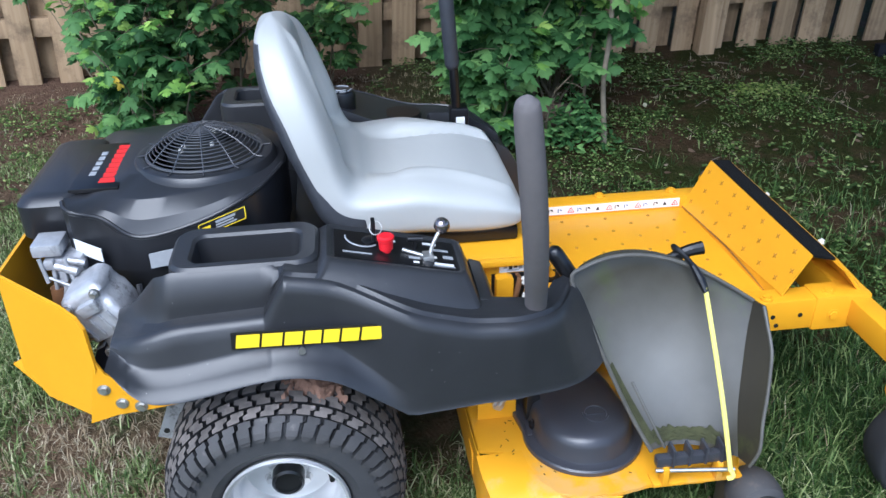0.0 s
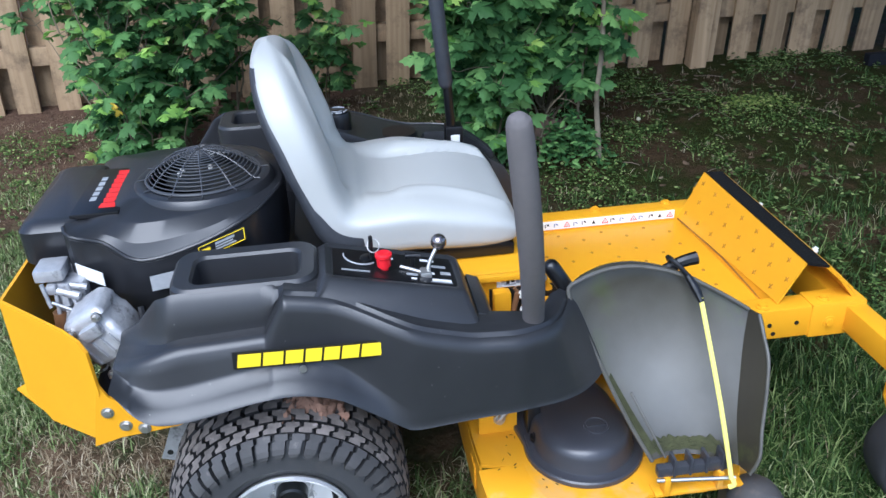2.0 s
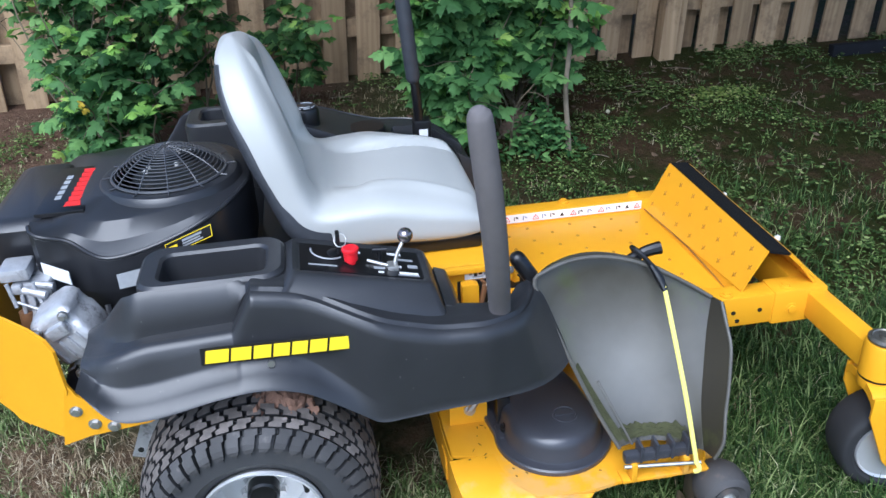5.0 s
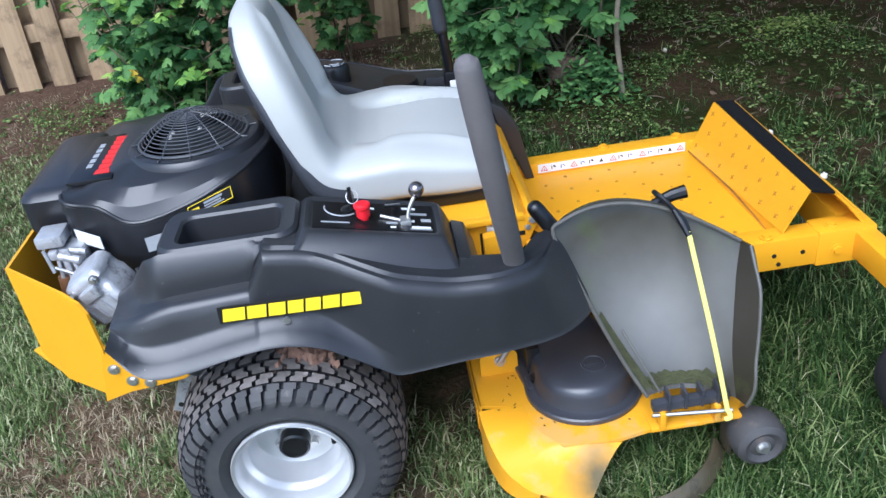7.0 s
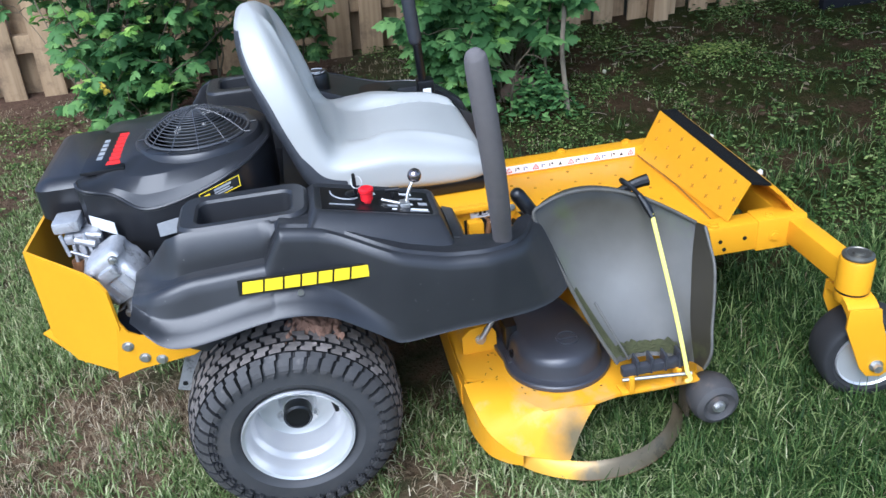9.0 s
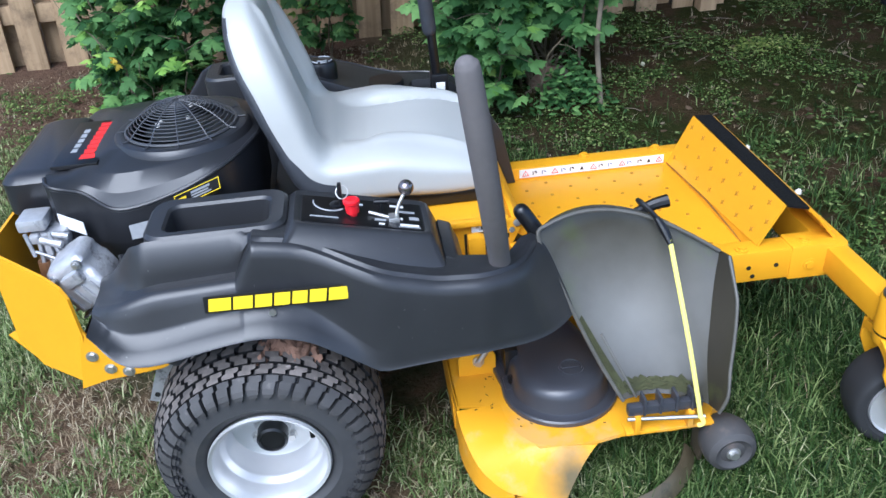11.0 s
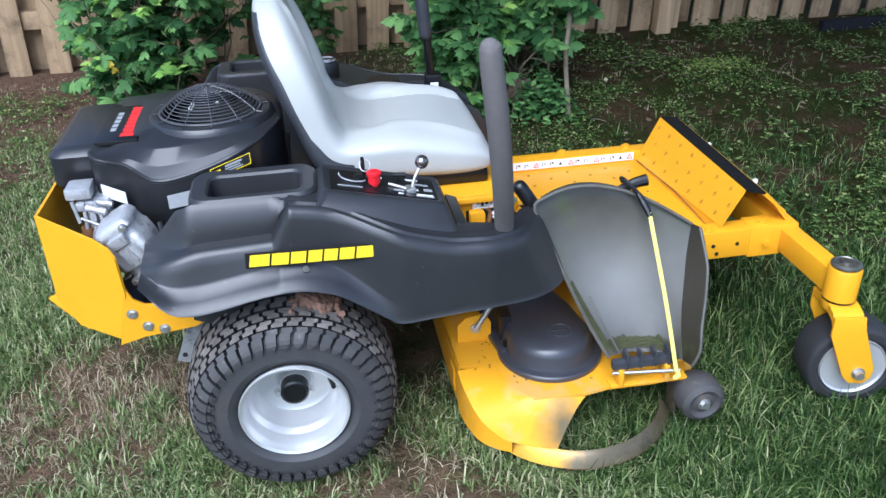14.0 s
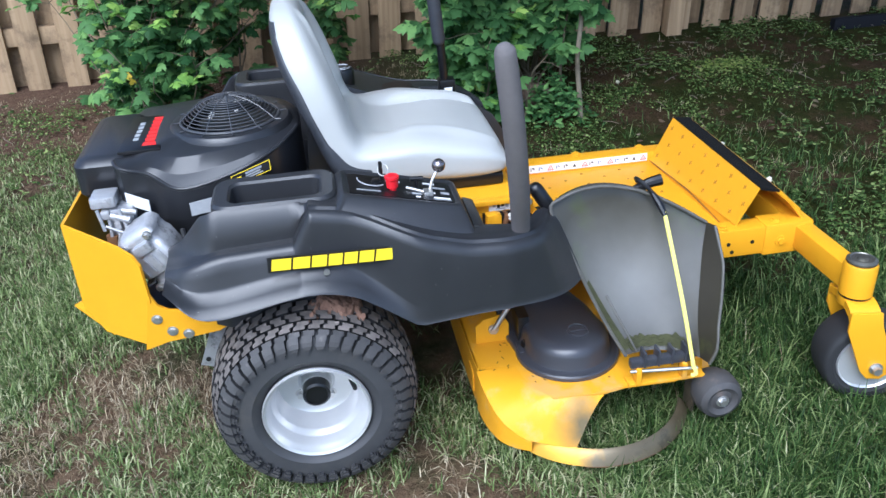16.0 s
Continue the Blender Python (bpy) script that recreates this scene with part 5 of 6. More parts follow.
part("deck_corner", sheet(corner_face, 36, 12, -0.004), SCUFF, deck)
part("deck_skirt", sheet(skirt_face, 28, 3, 0.004), YELLOW_WORN, deck)
part("deck_skirt", wall([(0.378, 0.50), (0.378, -0.30), (0.381, -0.39)], 0.070, 0.186, 0.005), YELLOW_WORN, deck)
part("deck_skirt", wall([(0.905, -0.50), (0.935, -0.43), (0.942, -0.30), (0.922, -0.10), (0.92, 0.60), (0.60, 0.72), (0.42, 0.66), (0.378, 0.50)], 0.075, 0.186, 0.005), YELLOW, deck)
hoop = part("discharge_hoop", sheet(hoop_face, 40, 5, 0.004), HOOP, deck, "scuffed steel hoop below the discharge opening")
part("hoop_edge", sweep([hoop_face(u, 1.0) for u in np.linspace(0.28, 1, 14)], 0.0030, 8, 2), BROWN_BAR, hoop)
part("opening_post", rbox(0.880, 0.888, -0.515, -0.47, 0.065, 0.18, 0.002), RUSTY, deck)
part("deck_strap", rbox(0.376, 0.380, -0.35, -0.30, 0.09, 0.15, 0.002), YELLOW_WORN, deck)
hanger = part("deck_hanger", prism([(0.40, 0.18), (0.485, 0.18), (0.485, 0.235), (0.470, 0.262), (0.42, 0.255), (0.40, 0.235)], "y", -0.285, -0.278, 0.001), YELLOW, deck)
part("hanger_link", rod((0.445, -0.300, 0.235), (0.50, -0.295, 0.32), 0.007), ZINC, hanger)
part("hanger_bolt", bolt((0.445, -0.288, 0.225), (0, -1, 0), 0.009, 0.010), ZINC, hanger)

# belt cover: a domed lid over the spindle with an arm running inwards
cx, cy = 0.612, -0.365
cover_rings = []
for k, z, tail in ((1.0, 0.188, 0.20), (1.0, 0.197, 0.20), (0.97, 0.200, 0.20), (0.90, 0.200, 0.20), (0.84, 0.203, 0.19), (0.815, 0.212, 0.19), (0.79, 0.232, 0.185), (0.75, 0.246, 0.18), (0.67, 0.254, 0.18), (0.55, 0.257, 0.175), (0.3, 0.258, 0.17)):
    R = 0.127 * k
    pts = [(cx + R * math.cos(radians(a)), cy + R * math.sin(radians(a))) for a in np.linspace(-190, 20, 30)]
    pts += [(cx + 0.95 * R - 0.01, cy + 0.10), (cx + 0.8 * R - 0.02, cy + tail), (cx - 0.7 * R - 0.04, cy + tail + 0.03), (cx - 0.95 * R - 0.02, cy + 0.12)]
    cover_rings.append([Vector((*p, z)) for p in pts])
cover = part("belt_cover", loft(cover_rings), COVER, deck, "domed black belt cover with grass clippings")
part("cover_emblem", lathe([(0.027, 0.254), (0.027, 0.2610), (0.0235, 0.2614), (0.0225, 0.2588), (0.002, 0.2588)], "z", (0.632, -0.385, 0), 28), COVER, cover)
part("emblem_bar", rbox(0.612, 0.652, -0.388, -0.382, 0.2580, 0.2610, 0.0005), COVER, cover)
part("cover_tab", rbox(0.492, 0.545, -0.368, -0.320, 0.186, 0.204, 0.006), COVER, cover)
part("tab_knob", lathe([(0.016, 0.200), (0.016, 0.212), (0.009, 0.214), (0.009, 0.220), (0.003, 0.220)], "z", (0.517, -0.343, 0), 12), BLACK_SMOOTH, cover)
part("inner_bracket", rbox(0.50, 0.53, -0.32, -0.10, 0.188, 0.27, 0.005), BLACK_SMOOTH, deck)

# anti-scalp roller
rc = Vector((0.922, -0.540, 0.142))
roller = part("gauge_wheel", lathe([(0.0103, 0.0558), (0.0155, 0.0504), (0.0344, 0.0468), (0.0430, 0.0360), (0.0533, 0.0162), (0.0550, 0.0000), (0.0550, -0.0198), (0.0499, -0.0360), (0.0378, -0.0432), (0.0258, -0.0360), (0.0155, -0.0396), (0.0086, -0.0396)], "y", rc, 36), DUSTY, mower, "scuffed dark plastic gauge wheel")
part("wheel_bolt", bolt(rc + Vector((0, -0.040, 0)), (0, -1, 0), 0.010, 0.010), ZINC, roller)
part("wheel_bracket", prism([(0.885, 0.125), (0.94, 0.125), (0.94, 0.165), (0.925, 0.194), (0.885, 0.194)], "y", -0.468, -0.460, 0.001), YELLOW_WORN, roller)



def deck_litter():
    """Cut grass scattered on the deck's top."""
    rnd = random.Random(61)
    bm = bmesh.new()
    for i in range(55):
        x, y = rnd.uniform(0.39, 0.86), rnd.uniform(-0.50, -0.24)
        if math.hypot(x - 0.612, y + 0.365) < 0.128 or math.hypot(x - 0.645, y + 0.40) > 0.23 and x < 0.6:
            continue
        a, ln, w = rnd.uniform(0, 6.3), rnd.uniform(0.003, 0.009), rnd.uniform(0.0004, 0.0009)
        d, n = Vector((math.cos(a), math.sin(a), 0)), Vector((-math.sin(a), math.cos(a), 0))
        p = Vector((x, y, 0.1885))
        q = [p - n * w, p + n * w, p + d * ln + n * w + Vector((0, 0, 0.001)), p + d * ln - n * w + Vector((0, 0, 0.001))]
        lo = [bm.verts.new(v) for v in q]
        hi = [bm.verts.new(v + Vector((0, 0, 0.0012))) for v in q]
        bm.faces.new(hi)
        for k in range(4):
            bm.faces.new((lo[k], lo[(k + 1) % 4], hi[(k + 1) % 4], hi[k]))
    return bm


clip = part("grass_clipping", deck_litter(), MOSS, deck, "scattered dark grass clippings", smooth=False)
clip["kind"] = "stuff"

# ---- raised discharge chute ----
LEFT = [(0.713, -0.498, 0.250), (0.676, -0.470, 0.318), (0.635, -0.438, 0.408), (0.598, -0.402, 0.500), (0.566, -0.369, 0.582)]
TOP = [(0.566, -0.369, 0.582), (0.590, -0.364, 0.606), (0.650, -0.360, 0.622), (0.719, -0.361, 0.618), (0.797, -0.370, 0.594), (0.870, -0.385, 0.555), (0.925, -0.400, 0.520)]
RIGHT = [(0.880, -0.530, 0.238), (0.884, -0.490, 0.318), (0.898, -0.452, 0.400), (0.910, -0.424, 0.465), (0.925, -0.400, 0.520)]


def chute_face(u, v):
    """Coons patch between the four edges, hollowed in the middle."""
    low = Vector(LEFT[0]).lerp(Vector(RIGHT[0]), u)
    l, r, t = along(LEFT, v), along(RIGHT, v), along(TOP, u)
    p = l * (1 - u) + r * u + low * (1 - v) + t * v
    p -= Vector(LEFT[0]) * (1 - u) * (1 - v) + Vector(RIGHT[0]) * u * (1 - v) + Vector(LEFT[-1]) * (1 - u) * v + Vector(RIGHT[-1]) * u * v
    p.y += 0.046 * math.sin(math.pi * u) * (0.4 + 0.6 * math.sin(math.pi * min(1, v + 0.1)))
    return p


def flange_face(u, v):
    a = along(RIGHT, v)
    out = Vector((0.014 + 0.010 * math.sin(math.pi * v), -0.050 - 0.012 * math.sin(math.pi * v), 0.004))
    fade = min(1.0, 0.55 + 1.6 * (1 - v)) * min(1.0, 0.6 + 3 * v)
    return a + out * (u ** 1.15) * fade


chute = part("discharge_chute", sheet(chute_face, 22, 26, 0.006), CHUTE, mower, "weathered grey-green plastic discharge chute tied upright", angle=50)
part("chute_flange", sheet(flange_face, 8, 22, 0.006), CHUTE_SIDE, chute, angle=50)
part("chute_rim", sweep([Vector(p) + Vector((-0.002, -0.004, 0.001)) for p in LEFT + TOP[1:]], 0.0042, 8), CHUTE_EDGE, chute)
part("chute_rim", sweep([flange_face(1, v) for v in np.linspace(0, 1, 8)], 0.0035, 8), CHUTE_EDGE, chute)
part("chute_rib", sweep([Vector((0.735, -0.507, 0.262)), Vector((0.700, -0.482, 0.335)), Vector((0.672, -0.460, 0.395))], 0.0028, 8), CHUTE, chute)
part("chute_hinge", rbox(0.712, 0.868, -0.532, -0.512, 0.232, 0.256, 0.006), COVER, chute)
for i in range(4):
    part("hinge_web", rbox(0.742 + 0.033 * i, 0.748 + 0.033 * i, -0.536, -0.505, 0.234, 0.276, 0.002), COVER, chute)
part("hinge_pin", rod((0.712, -0.530, 0.226), (0.866, -0.549, 0.226), 0.0042), ZINC, chute)
for x in (0.732, 0.842):
    part("hinge_lug", rbox(x - 0.006, x + 0.006, -0.540, -0.515, 0.190, 0.234, 0.003), YELLOW_WORN, chute)
part("hinge_plate", rbox(0.71, 0.895, -0.535, -0.50, 0.184, 0.192, 0.002), YELLOW_WORN, chute)


def clippings():
    def f(u, v):
        p = chute_face(0.12 + 0.72 * u, 0.04 + 0.10 * v * (0.74 + 0.13 * math.sin(7 * u + 1) + 0.25 * noise.noise(Vector((u * 14, 2.0, 0)))))
        return p + Vector((0, -0.004 - 0.003 * noise.noise(Vector((u * 9, v * 9, 0))), 0))
    return sheet(f, 44, 10, 0.003)


def moss_strip():
    def f(u, v):
        p = chute_face(0.015 + 0.12 * u * (1 - 0.5 * v), 0.06 + 0.46 * v)
        return p + Vector((-0.001, -0.0025 - 0.001 * noise.noise(Vector((u * 6, v * 20, 3))), 0))
    return sheet(f, 6, 24, 0.0015)


part("clipping_film", moss_strip(), MOSS, chute, "thin green film of old clippings")
part("clipping_crust", clippings(), MOSS, chute, "green-brown crust of dried clippings")

# ---- bungee cord that holds the chute ----
cord = thing("bungee_cord", "yellow elastic cord with black hooks holding up the chute", "cord", (0.846, -0.55, 0.21))
part("cord_line", sweep([(0.853, -0.557, 0.232), (0.836, -0.503, 0.38), (0.815, -0.412, 0.566)], 0.0050, 8), CORD, cord)
part("hook_sleeve", sweep([(0.816, -0.416, 0.558), (0.808, -0.398, 0.580), (0.796, -0.384, 0.602)], [0.006, 0.009, 0.006], 10), BLACK_SMOOTH, cord)
part("hook", sweep([(0.797, -0.385, 0.601), (0.780, -0.372, 0.620), (0.768, -0.352, 0.628), (0.778, -0.335, 0.612)], 0.005, 8), BLACK_SMOOTH, cord)
part("hook", sweep([(0.854, -0.559, 0.234), (0.857, -0.563, 0.222), (0.849, -0.559, 0.214)], 0.005, 8), CORD, cord)
part("pedal", sweep([(0.70, -0.30, 0.44), (0.755, -0.32, 0.560), (0.800, -0.328, 0.597), (0.838, -0.330, 0.607)], [0.010, 0.010, 0.012, 0.014], 10), BLACK_SMOOTH, mower, "black deck lift pedal")


# ---- plants ----
def leaf_material(name, dark, light, tip):
    m = bpy.data.materials.new(name)
    m.use_nodes = True
    n, l = m.node_tree.nodes, m.node_tree.links
    b = n["Principled BSDF"]
    b.inputs["Roughness"].default_value = 0.58
    b.inputs["Specular IOR Level"].default_value = 0.18
    geo = n.new("ShaderNodeNewGeometry")
    ramp = n.new("ShaderNodeValToRGB")
    e = ramp.color_ramp.elements
    e[0].position, e[0].color = 0.0, (*dark, 1)
    e[1].position, e[1].color = 0.72, (*light, 1)
    k = e.new(0.93)
    k.color = (*tip, 1)
    l.new(geo.outputs["Random Per Island"], ramp.inputs[0])
    tc = n.new("ShaderNodeTexCoord")
    tx = n.new("ShaderNodeTexNoise")
    tx.inputs["Scale"].default_value = 60
    l.new(tc.outputs["Object"], tx.inputs["Vector"])
    mx = n.new("ShaderNodeMixRGB")
    mx.blend_type = 'MULTIPLY'
    mx.inputs[0].default_value = 0.5
    l.new(ramp.outputs[0], mx.inputs[1])
    l.new(tx.outputs["Fac"], mx.inputs[2])
    l.new(mx.outputs[0], b.inputs["Base Color"])
    tr = n.new("ShaderNodeBsdfTranslucent")
    l.new(ramp.outputs[0], tr.inputs[0])
    ms = n.new("ShaderNodeMixShader")
    ms.inputs[0].default_value = 0.25
    l.new(b.outputs[0], ms.inputs[1])
    l.new(tr.outputs[0], ms.inputs[2])
    l.new(ms.outputs[0], n["Material Output"].inputs[0])
    return m


LEAF = leaf_material("shrub_leaf", (0.026, 0.080, 0.023), (0.125, 0.265, 0.078), (0.23, 0.41, 0.12))
YOUNG = leaf_material("young_shrub_leaf", (0.10, 0.24, 0.045), (0.26, 0.46, 0.085), (0.42, 0.60, 0.13))
WEED = leaf_material("weed_leaf", (0.018, 0.042, 0.009), (0.110, 0.180, 0.044), (0.36, 0.43, 0.16))
GRASS = leaf_material("grass_blade", (0.050, 0.092, 0.022), (0.265, 0.345, 0.120), (0.60, 0.60, 0.34))
# lusher green, with the shade over the right side mixed into its colour
LUSH_SHADED = leaf_material("shaded_lush_grass_blade", (0.011, 0.031, 0.006), (0.080, 0.146, 0.033), (0.29, 0.36, 0.13))
STRAW = leaf_material("dry_grass_blade", (0.20, 0.145, 0.085), (0.47, 0.375, 0.235), (0.68, 0.60, 0.42))
BARK = material("shrub_bark", (0.13, 0.105, 0.065), 0.9, vary=0.4, scale=40, bump=0.8, bump_scale=150)
STONE = material("brown_stone", (0.17, 0.115, 0.085), 0.9, vary=0.3, scale=12, bump=0.6, bump_scale=60)

# a three-lobed toothed leaf, one unit long, base at the origin, tip along +y
LOBE = [(0.10, 0.05), (0.30, 0.01), (0.33, 0.11), (0.50, 0.12), (0.50, 0.25), (0.63, 0.41), (0.44, 0.40), (0.31, 0.37), (0.19, 0.33), (0.25, 0.48), (0.35, 0.60), (0.23, 0.64), (0.24, 0.77), (0.11, 0.81)]
LOBES = np.array([(0.0, 0.0)] + LOBE + [(0.0, 1.0)] + [(-x, y) for x, y in LOBE[::-1]])


def leaf_cloud(name, spots, mat, parent, shape=LOBES, droop=0.25):
    """spots: rows of place, tip direction, up direction and length."""
    verts, faces = [], []
    k = len(shape)
    for p, d, up, size in spots:
        d = d.normalized()
        side = d.cross(up).normalized()
        nrm = side.cross(d)
        base = len(verts)
        verts.append(p + d * (0.40 * size) + nrm * (0.03 * size))
        for x, y in shape:
            q = p + side * (x * size) + d * (y * size) - nrm * ((abs(x) * 0.35 + droop * y * y) * size)
            verts.append(q)
        for i in range(k):
            faces.append((base, base + 1 + i, base + 1 + (i + 1) % k))
    me = bpy.data.meshes.new(name)
    me.from_pydata([tuple(v) for v in verts], [], faces)
    me.materials.append(mat)
    me.polygons.foreach_set("use_smooth", [True] * len(faces))
    ob = new(name, me)
    ob.parent = parent
    ob.matrix_parent_inverse = Matrix.Translation(-PLACE[parent.name])
    ob["kind"] = "stuff"
    return ob


def shrub(label, base, stems, seed, size, spread, thick, low=0, clear=None):
    """Stems that rise and lean out of the base, with twigs that carry the leaves.
    stems: rows of foot x, foot y, top x, top y, top z."""
    rnd = random.Random(seed)
    bush = thing("shrub", label, "shrub", base, "shrubs along the fence")
    spots, fresh = [], []
    wood = None
    twigs = None
    for fx, fy, tx, ty, tz in stems:
        z0 = rise(fx, fy)
        pts = [Vector((fx, fy, z0 - 0.02))]
        for i in range(1, 7):
            t = i / 6
            pts.append(Vector((fx + (tx - fx) * t ** 1.2 + rnd.uniform(-0.03, 0.03), fy + (ty - fy) * t ** 1.2 + rnd.uniform(-0.03, 0.03), z0 + (tz - z0) * t)))
        b = sweep(pts, [thick * (1 - 0.75 * i / 6) for i in range(7)], 6, 2)
        wood = b if wood is None else join(wood, b)
        n = int(spread * (tz - z0))
        for i in range(n):
            t = rnd.uniform(0.04 if low else 0.18, 1.0)
            k = t * 6
            j = min(int(k), 5)
            p = pts[j].lerp(pts[j + 1], k - j)
            a = rnd.uniform(0, 2 * math.pi)
            out = Vector((math.cos(a), math.sin(a) - 0.35, rnd.uniform(-0.15, 0.5))).normalized()
            reach = rnd.uniform(0.05, 0.17)
            tip = p + out * reach
            if i % 2 == 0:
                tb = sweep([p, p.lerp(tip, 0.5) + Vector((0, 0, 0.01)), tip], [0.0022, 0.0018, 0.0012], 4, 1)
                twigs = tb if twigs is None else join(twigs, tb)
            shoot = rnd.random() < 0.20
            count = rnd.randint(4, 6)
            for q in range(count):
                w = 0.35 + 0.70 * (q + rnd.random()) / count
                at = p.lerp(tip, w) + Vector((rnd.uniform(-0.012, 0.012),) * 3)
                b2 = a + rnd.uniform(-1.4, 1.4) if w < 0.85 else a + q * 2.4
                d = Vector((math.cos(b2), math.sin(b2) - 0.3, rnd.uniform(-0.75, 0.25)))
                up = Vector((rnd.uniform(-0.5, 0.5), rnd.uniform(-0.9, 0.1), 1.0))
                if clear is not None and clear(at):
                    continue
                if shoot and w > 0.6:
                    fresh.append((at + out * 0.02, d + Vector((0, 0, 0.3)), up, size * rnd.uniform(0.45, 0.85)))
                else:
                    spots.append((at, d, up, size * rnd.uniform(0.60, 1.20)))
    st = part("stem", wood, BARK, bush, "thin grey-brown stems")
    st["kind"] = "stuff"
    tw = part("twig", twigs, BARK, bush)
    tw["kind"] = "stuff"
    leaf_cloud("crown", spots, LEAF, bush)
    leaf_cloud("young_leaf", fresh, YOUNG, bush)["label"] = "bright yellow-green young leaves"
    return bush


rnd = random.Random(11)
STEMS_A = [(-0.62 + rnd.uniform(-0.16, 0.16), 1.75 + rnd.uniform(-0.12, 0.12), rnd.uniform(-1.16, -0.02), rnd.uniform(1.45, 2.15), rnd.uniform(0.55, 1.5)) for i in range(27)]
STEMS_A += [(-0.55, 1.6, -0.72, 1.35, 0.62), (-0.6, 1.6, -0.55, 1.35, 0.5), (-0.5, 1.65, -0.40, 1.45, 0.55), (-0.30, 2.0, -0.13, 1.9, 1.3), (-0.28, 2.0, -0.2, 2.0, 1.0)]
bush = shrub("leafy green shrub with small lobed leaves against the fence", (-0.6, 1.75, rise(-0.6, 1.75)), STEMS_A, 21, 0.070, 19, 0.0055)
STEMS_B = [(0.92 + rnd.uniform(-0.22, 0.22), 1.80 + rnd.uniform(-0.15, 0.15), rnd.uniform(0.50, 1.30), rnd.uniform(1.50, 2.1), rnd.uniform(0.5, 1.5)) for i in range(34)]
STEMS_B += [(1.20, 1.60, 1.22, 1.62, 1.3), (1.0, 1.55, 1.08, 1.42, 0.45), (0.85, 1.6, 0.80, 1.40, 0.5), (0.75, 1.7, 0.60, 1.55, 0.6)]
bush_b = shrub("dense green shrub with lobed leaves and a pale thin trunk", (1.0, 1.75, rise(1.0, 1.75)), STEMS_B, 22, 0.090, 42, 0.007, 0, lambda p: p.z < 0.41 and 0.92 < p.x < 1.18 and p.y < 2.0)
PALE_BARK = material("pale_flaking_bark", (0.20, 0.168, 0.120), 0.9, vary=0.5, scale=30, bump=0.9, bump_scale=90, spots=(0.11, 0.09, 0.06), spot_scale=16, spot_at=0.52, spec=0.2)
part("trunk", sweep([(1.243, 1.480, 0.03), (1.244, 1.490, 0.14), (1.228, 1.500, 0.35), (1.242, 1.505, 0.57), (1.236, 1.52, 0.90), (1.225, 1.54, 1.30)], [0.015, 0.0115, 0.0105, 0.010, 0.009, 0.006], 10, 4), PALE_BARK, bush_b, "pale thin trunk with flaking bark")
low_leaves = []
rb = random.Random(57)
for i in range(420):
    c = Vector((rb.gauss(1.13, 0.075), rb.gauss(1.53, 0.07), 0))
    c.z = rise(c.x, c.y) + rb.uniform(0.02, 0.22) * math.exp(-((c.x - 1.13) / 0.14) ** 2)
    a = rb.uniform(0, 6.3)
    low_leaves.append((c, Vector((math.cos(a), math.sin(a) - 0.3, rb.uniform(-0.4, 0.4))), Vector((rb.uniform(-0.4, 0.4), rb.uniform(-0.8, 0.0), 1)), rb.uniform(0.025, 0.048)))
NARROW = np.array([(0.0, 0.0), (0.17, 0.20), (0.22, 0.45), (0.14, 0.75), (0.0, 1.0), (-0.14, 0.75), (-0.22, 0.45), (-0.17, 0.20)])
leaf_cloud("undergrowth_leaf", low_leaves, LEAF, bush_b, NARROW, 0.25)
STEMS_C = [(0.10, 2.35, 0.12, 2.1, 0.75), (0.12, 2.35, 0.20, 2.0, 0.62), (0.08, 2.38, 0.02, 2.15, 0.70)]
shrub("small leafy sapling by the fence", (0.1, 2.35, rise(0.1, 2.35)), STEMS_C, 23, 0.072, 30, 0.005)


def blades(name, tufts, area, mat, length, width, keep, lie, seed, label):
    """Tufts of bent grass blades, five corners each."""
    rs = np.random.RandomState(seed)
    verts, faces = [], []
    x0, x1, y0, y1 = area
    for i in range(tufts):
        cx_, cy_ = rs.uniform(x0, x1), rs.uniform(y0, y1)
        k = keep(cx_, cy_)
        if rs.rand() > k:
            continue
        tall = (0.75 + 0.45 * rs.rand()) * (0.8 + 0.35 * min(1.0, max(0.0, cx_))) * (1.0 - 0.45 * min(1.0, max(0.0, cy_ - 0.6)))
        for j in range(rs.randint(4, 10)):
            x, y = cx_ + rs.normal(0, 0.011), cy_ + rs.normal(0, 0.011)
            z = rise(x, y) - 0.004
            a = rs.uniform(0, 2 * np.pi)
            ln = length * tall * rs.uniform(0.5, 1.25)
            w = width * rs.uniform(0.6, 1.4)
            tilt = lie * rs.uniform(0.2, 1.4)
            dx, dy = math.cos(a), math.sin(a)
            sx, sy = -dy * w / 2, dx * w / 2
            h1, r1 = ln * 0.55 * math.cos(tilt * 0.6), ln * 0.55 * math.sin(tilt * 0.6)
            t2 = min(1.9, tilt * 1.6)
            h2, r2 = h1 + ln * 0.45 * math.cos(t2), r1 + ln * 0.45 * math.sin(t2)
            b = len(verts)
            verts += [(x - sx, y - sy, z), (x + sx, y + sy, z), (x + dx * r1 + sx * 0.8, y + dy * r1 + sy * 0.8, z + h1), (x + dx * r1 - sx * 0.8, y + dy * r1 - sy * 0.8, z + h1), (x + dx * r2, y + dy * r2, z + max(0.006, h2))]
            faces += [(b, b + 1, b + 2, b + 3), (b + 3, b + 2, b + 4)]
    me = bpy.data.meshes.new(name)
    me.from_pydata(verts, [], faces)
    me.materials.append(mat)
    tagged(new(name, me), label, "grass", kind="stuff")


def under_mower(x, y):
    return -0.3 < x < 1.0 and -0.2 < y < 0.6


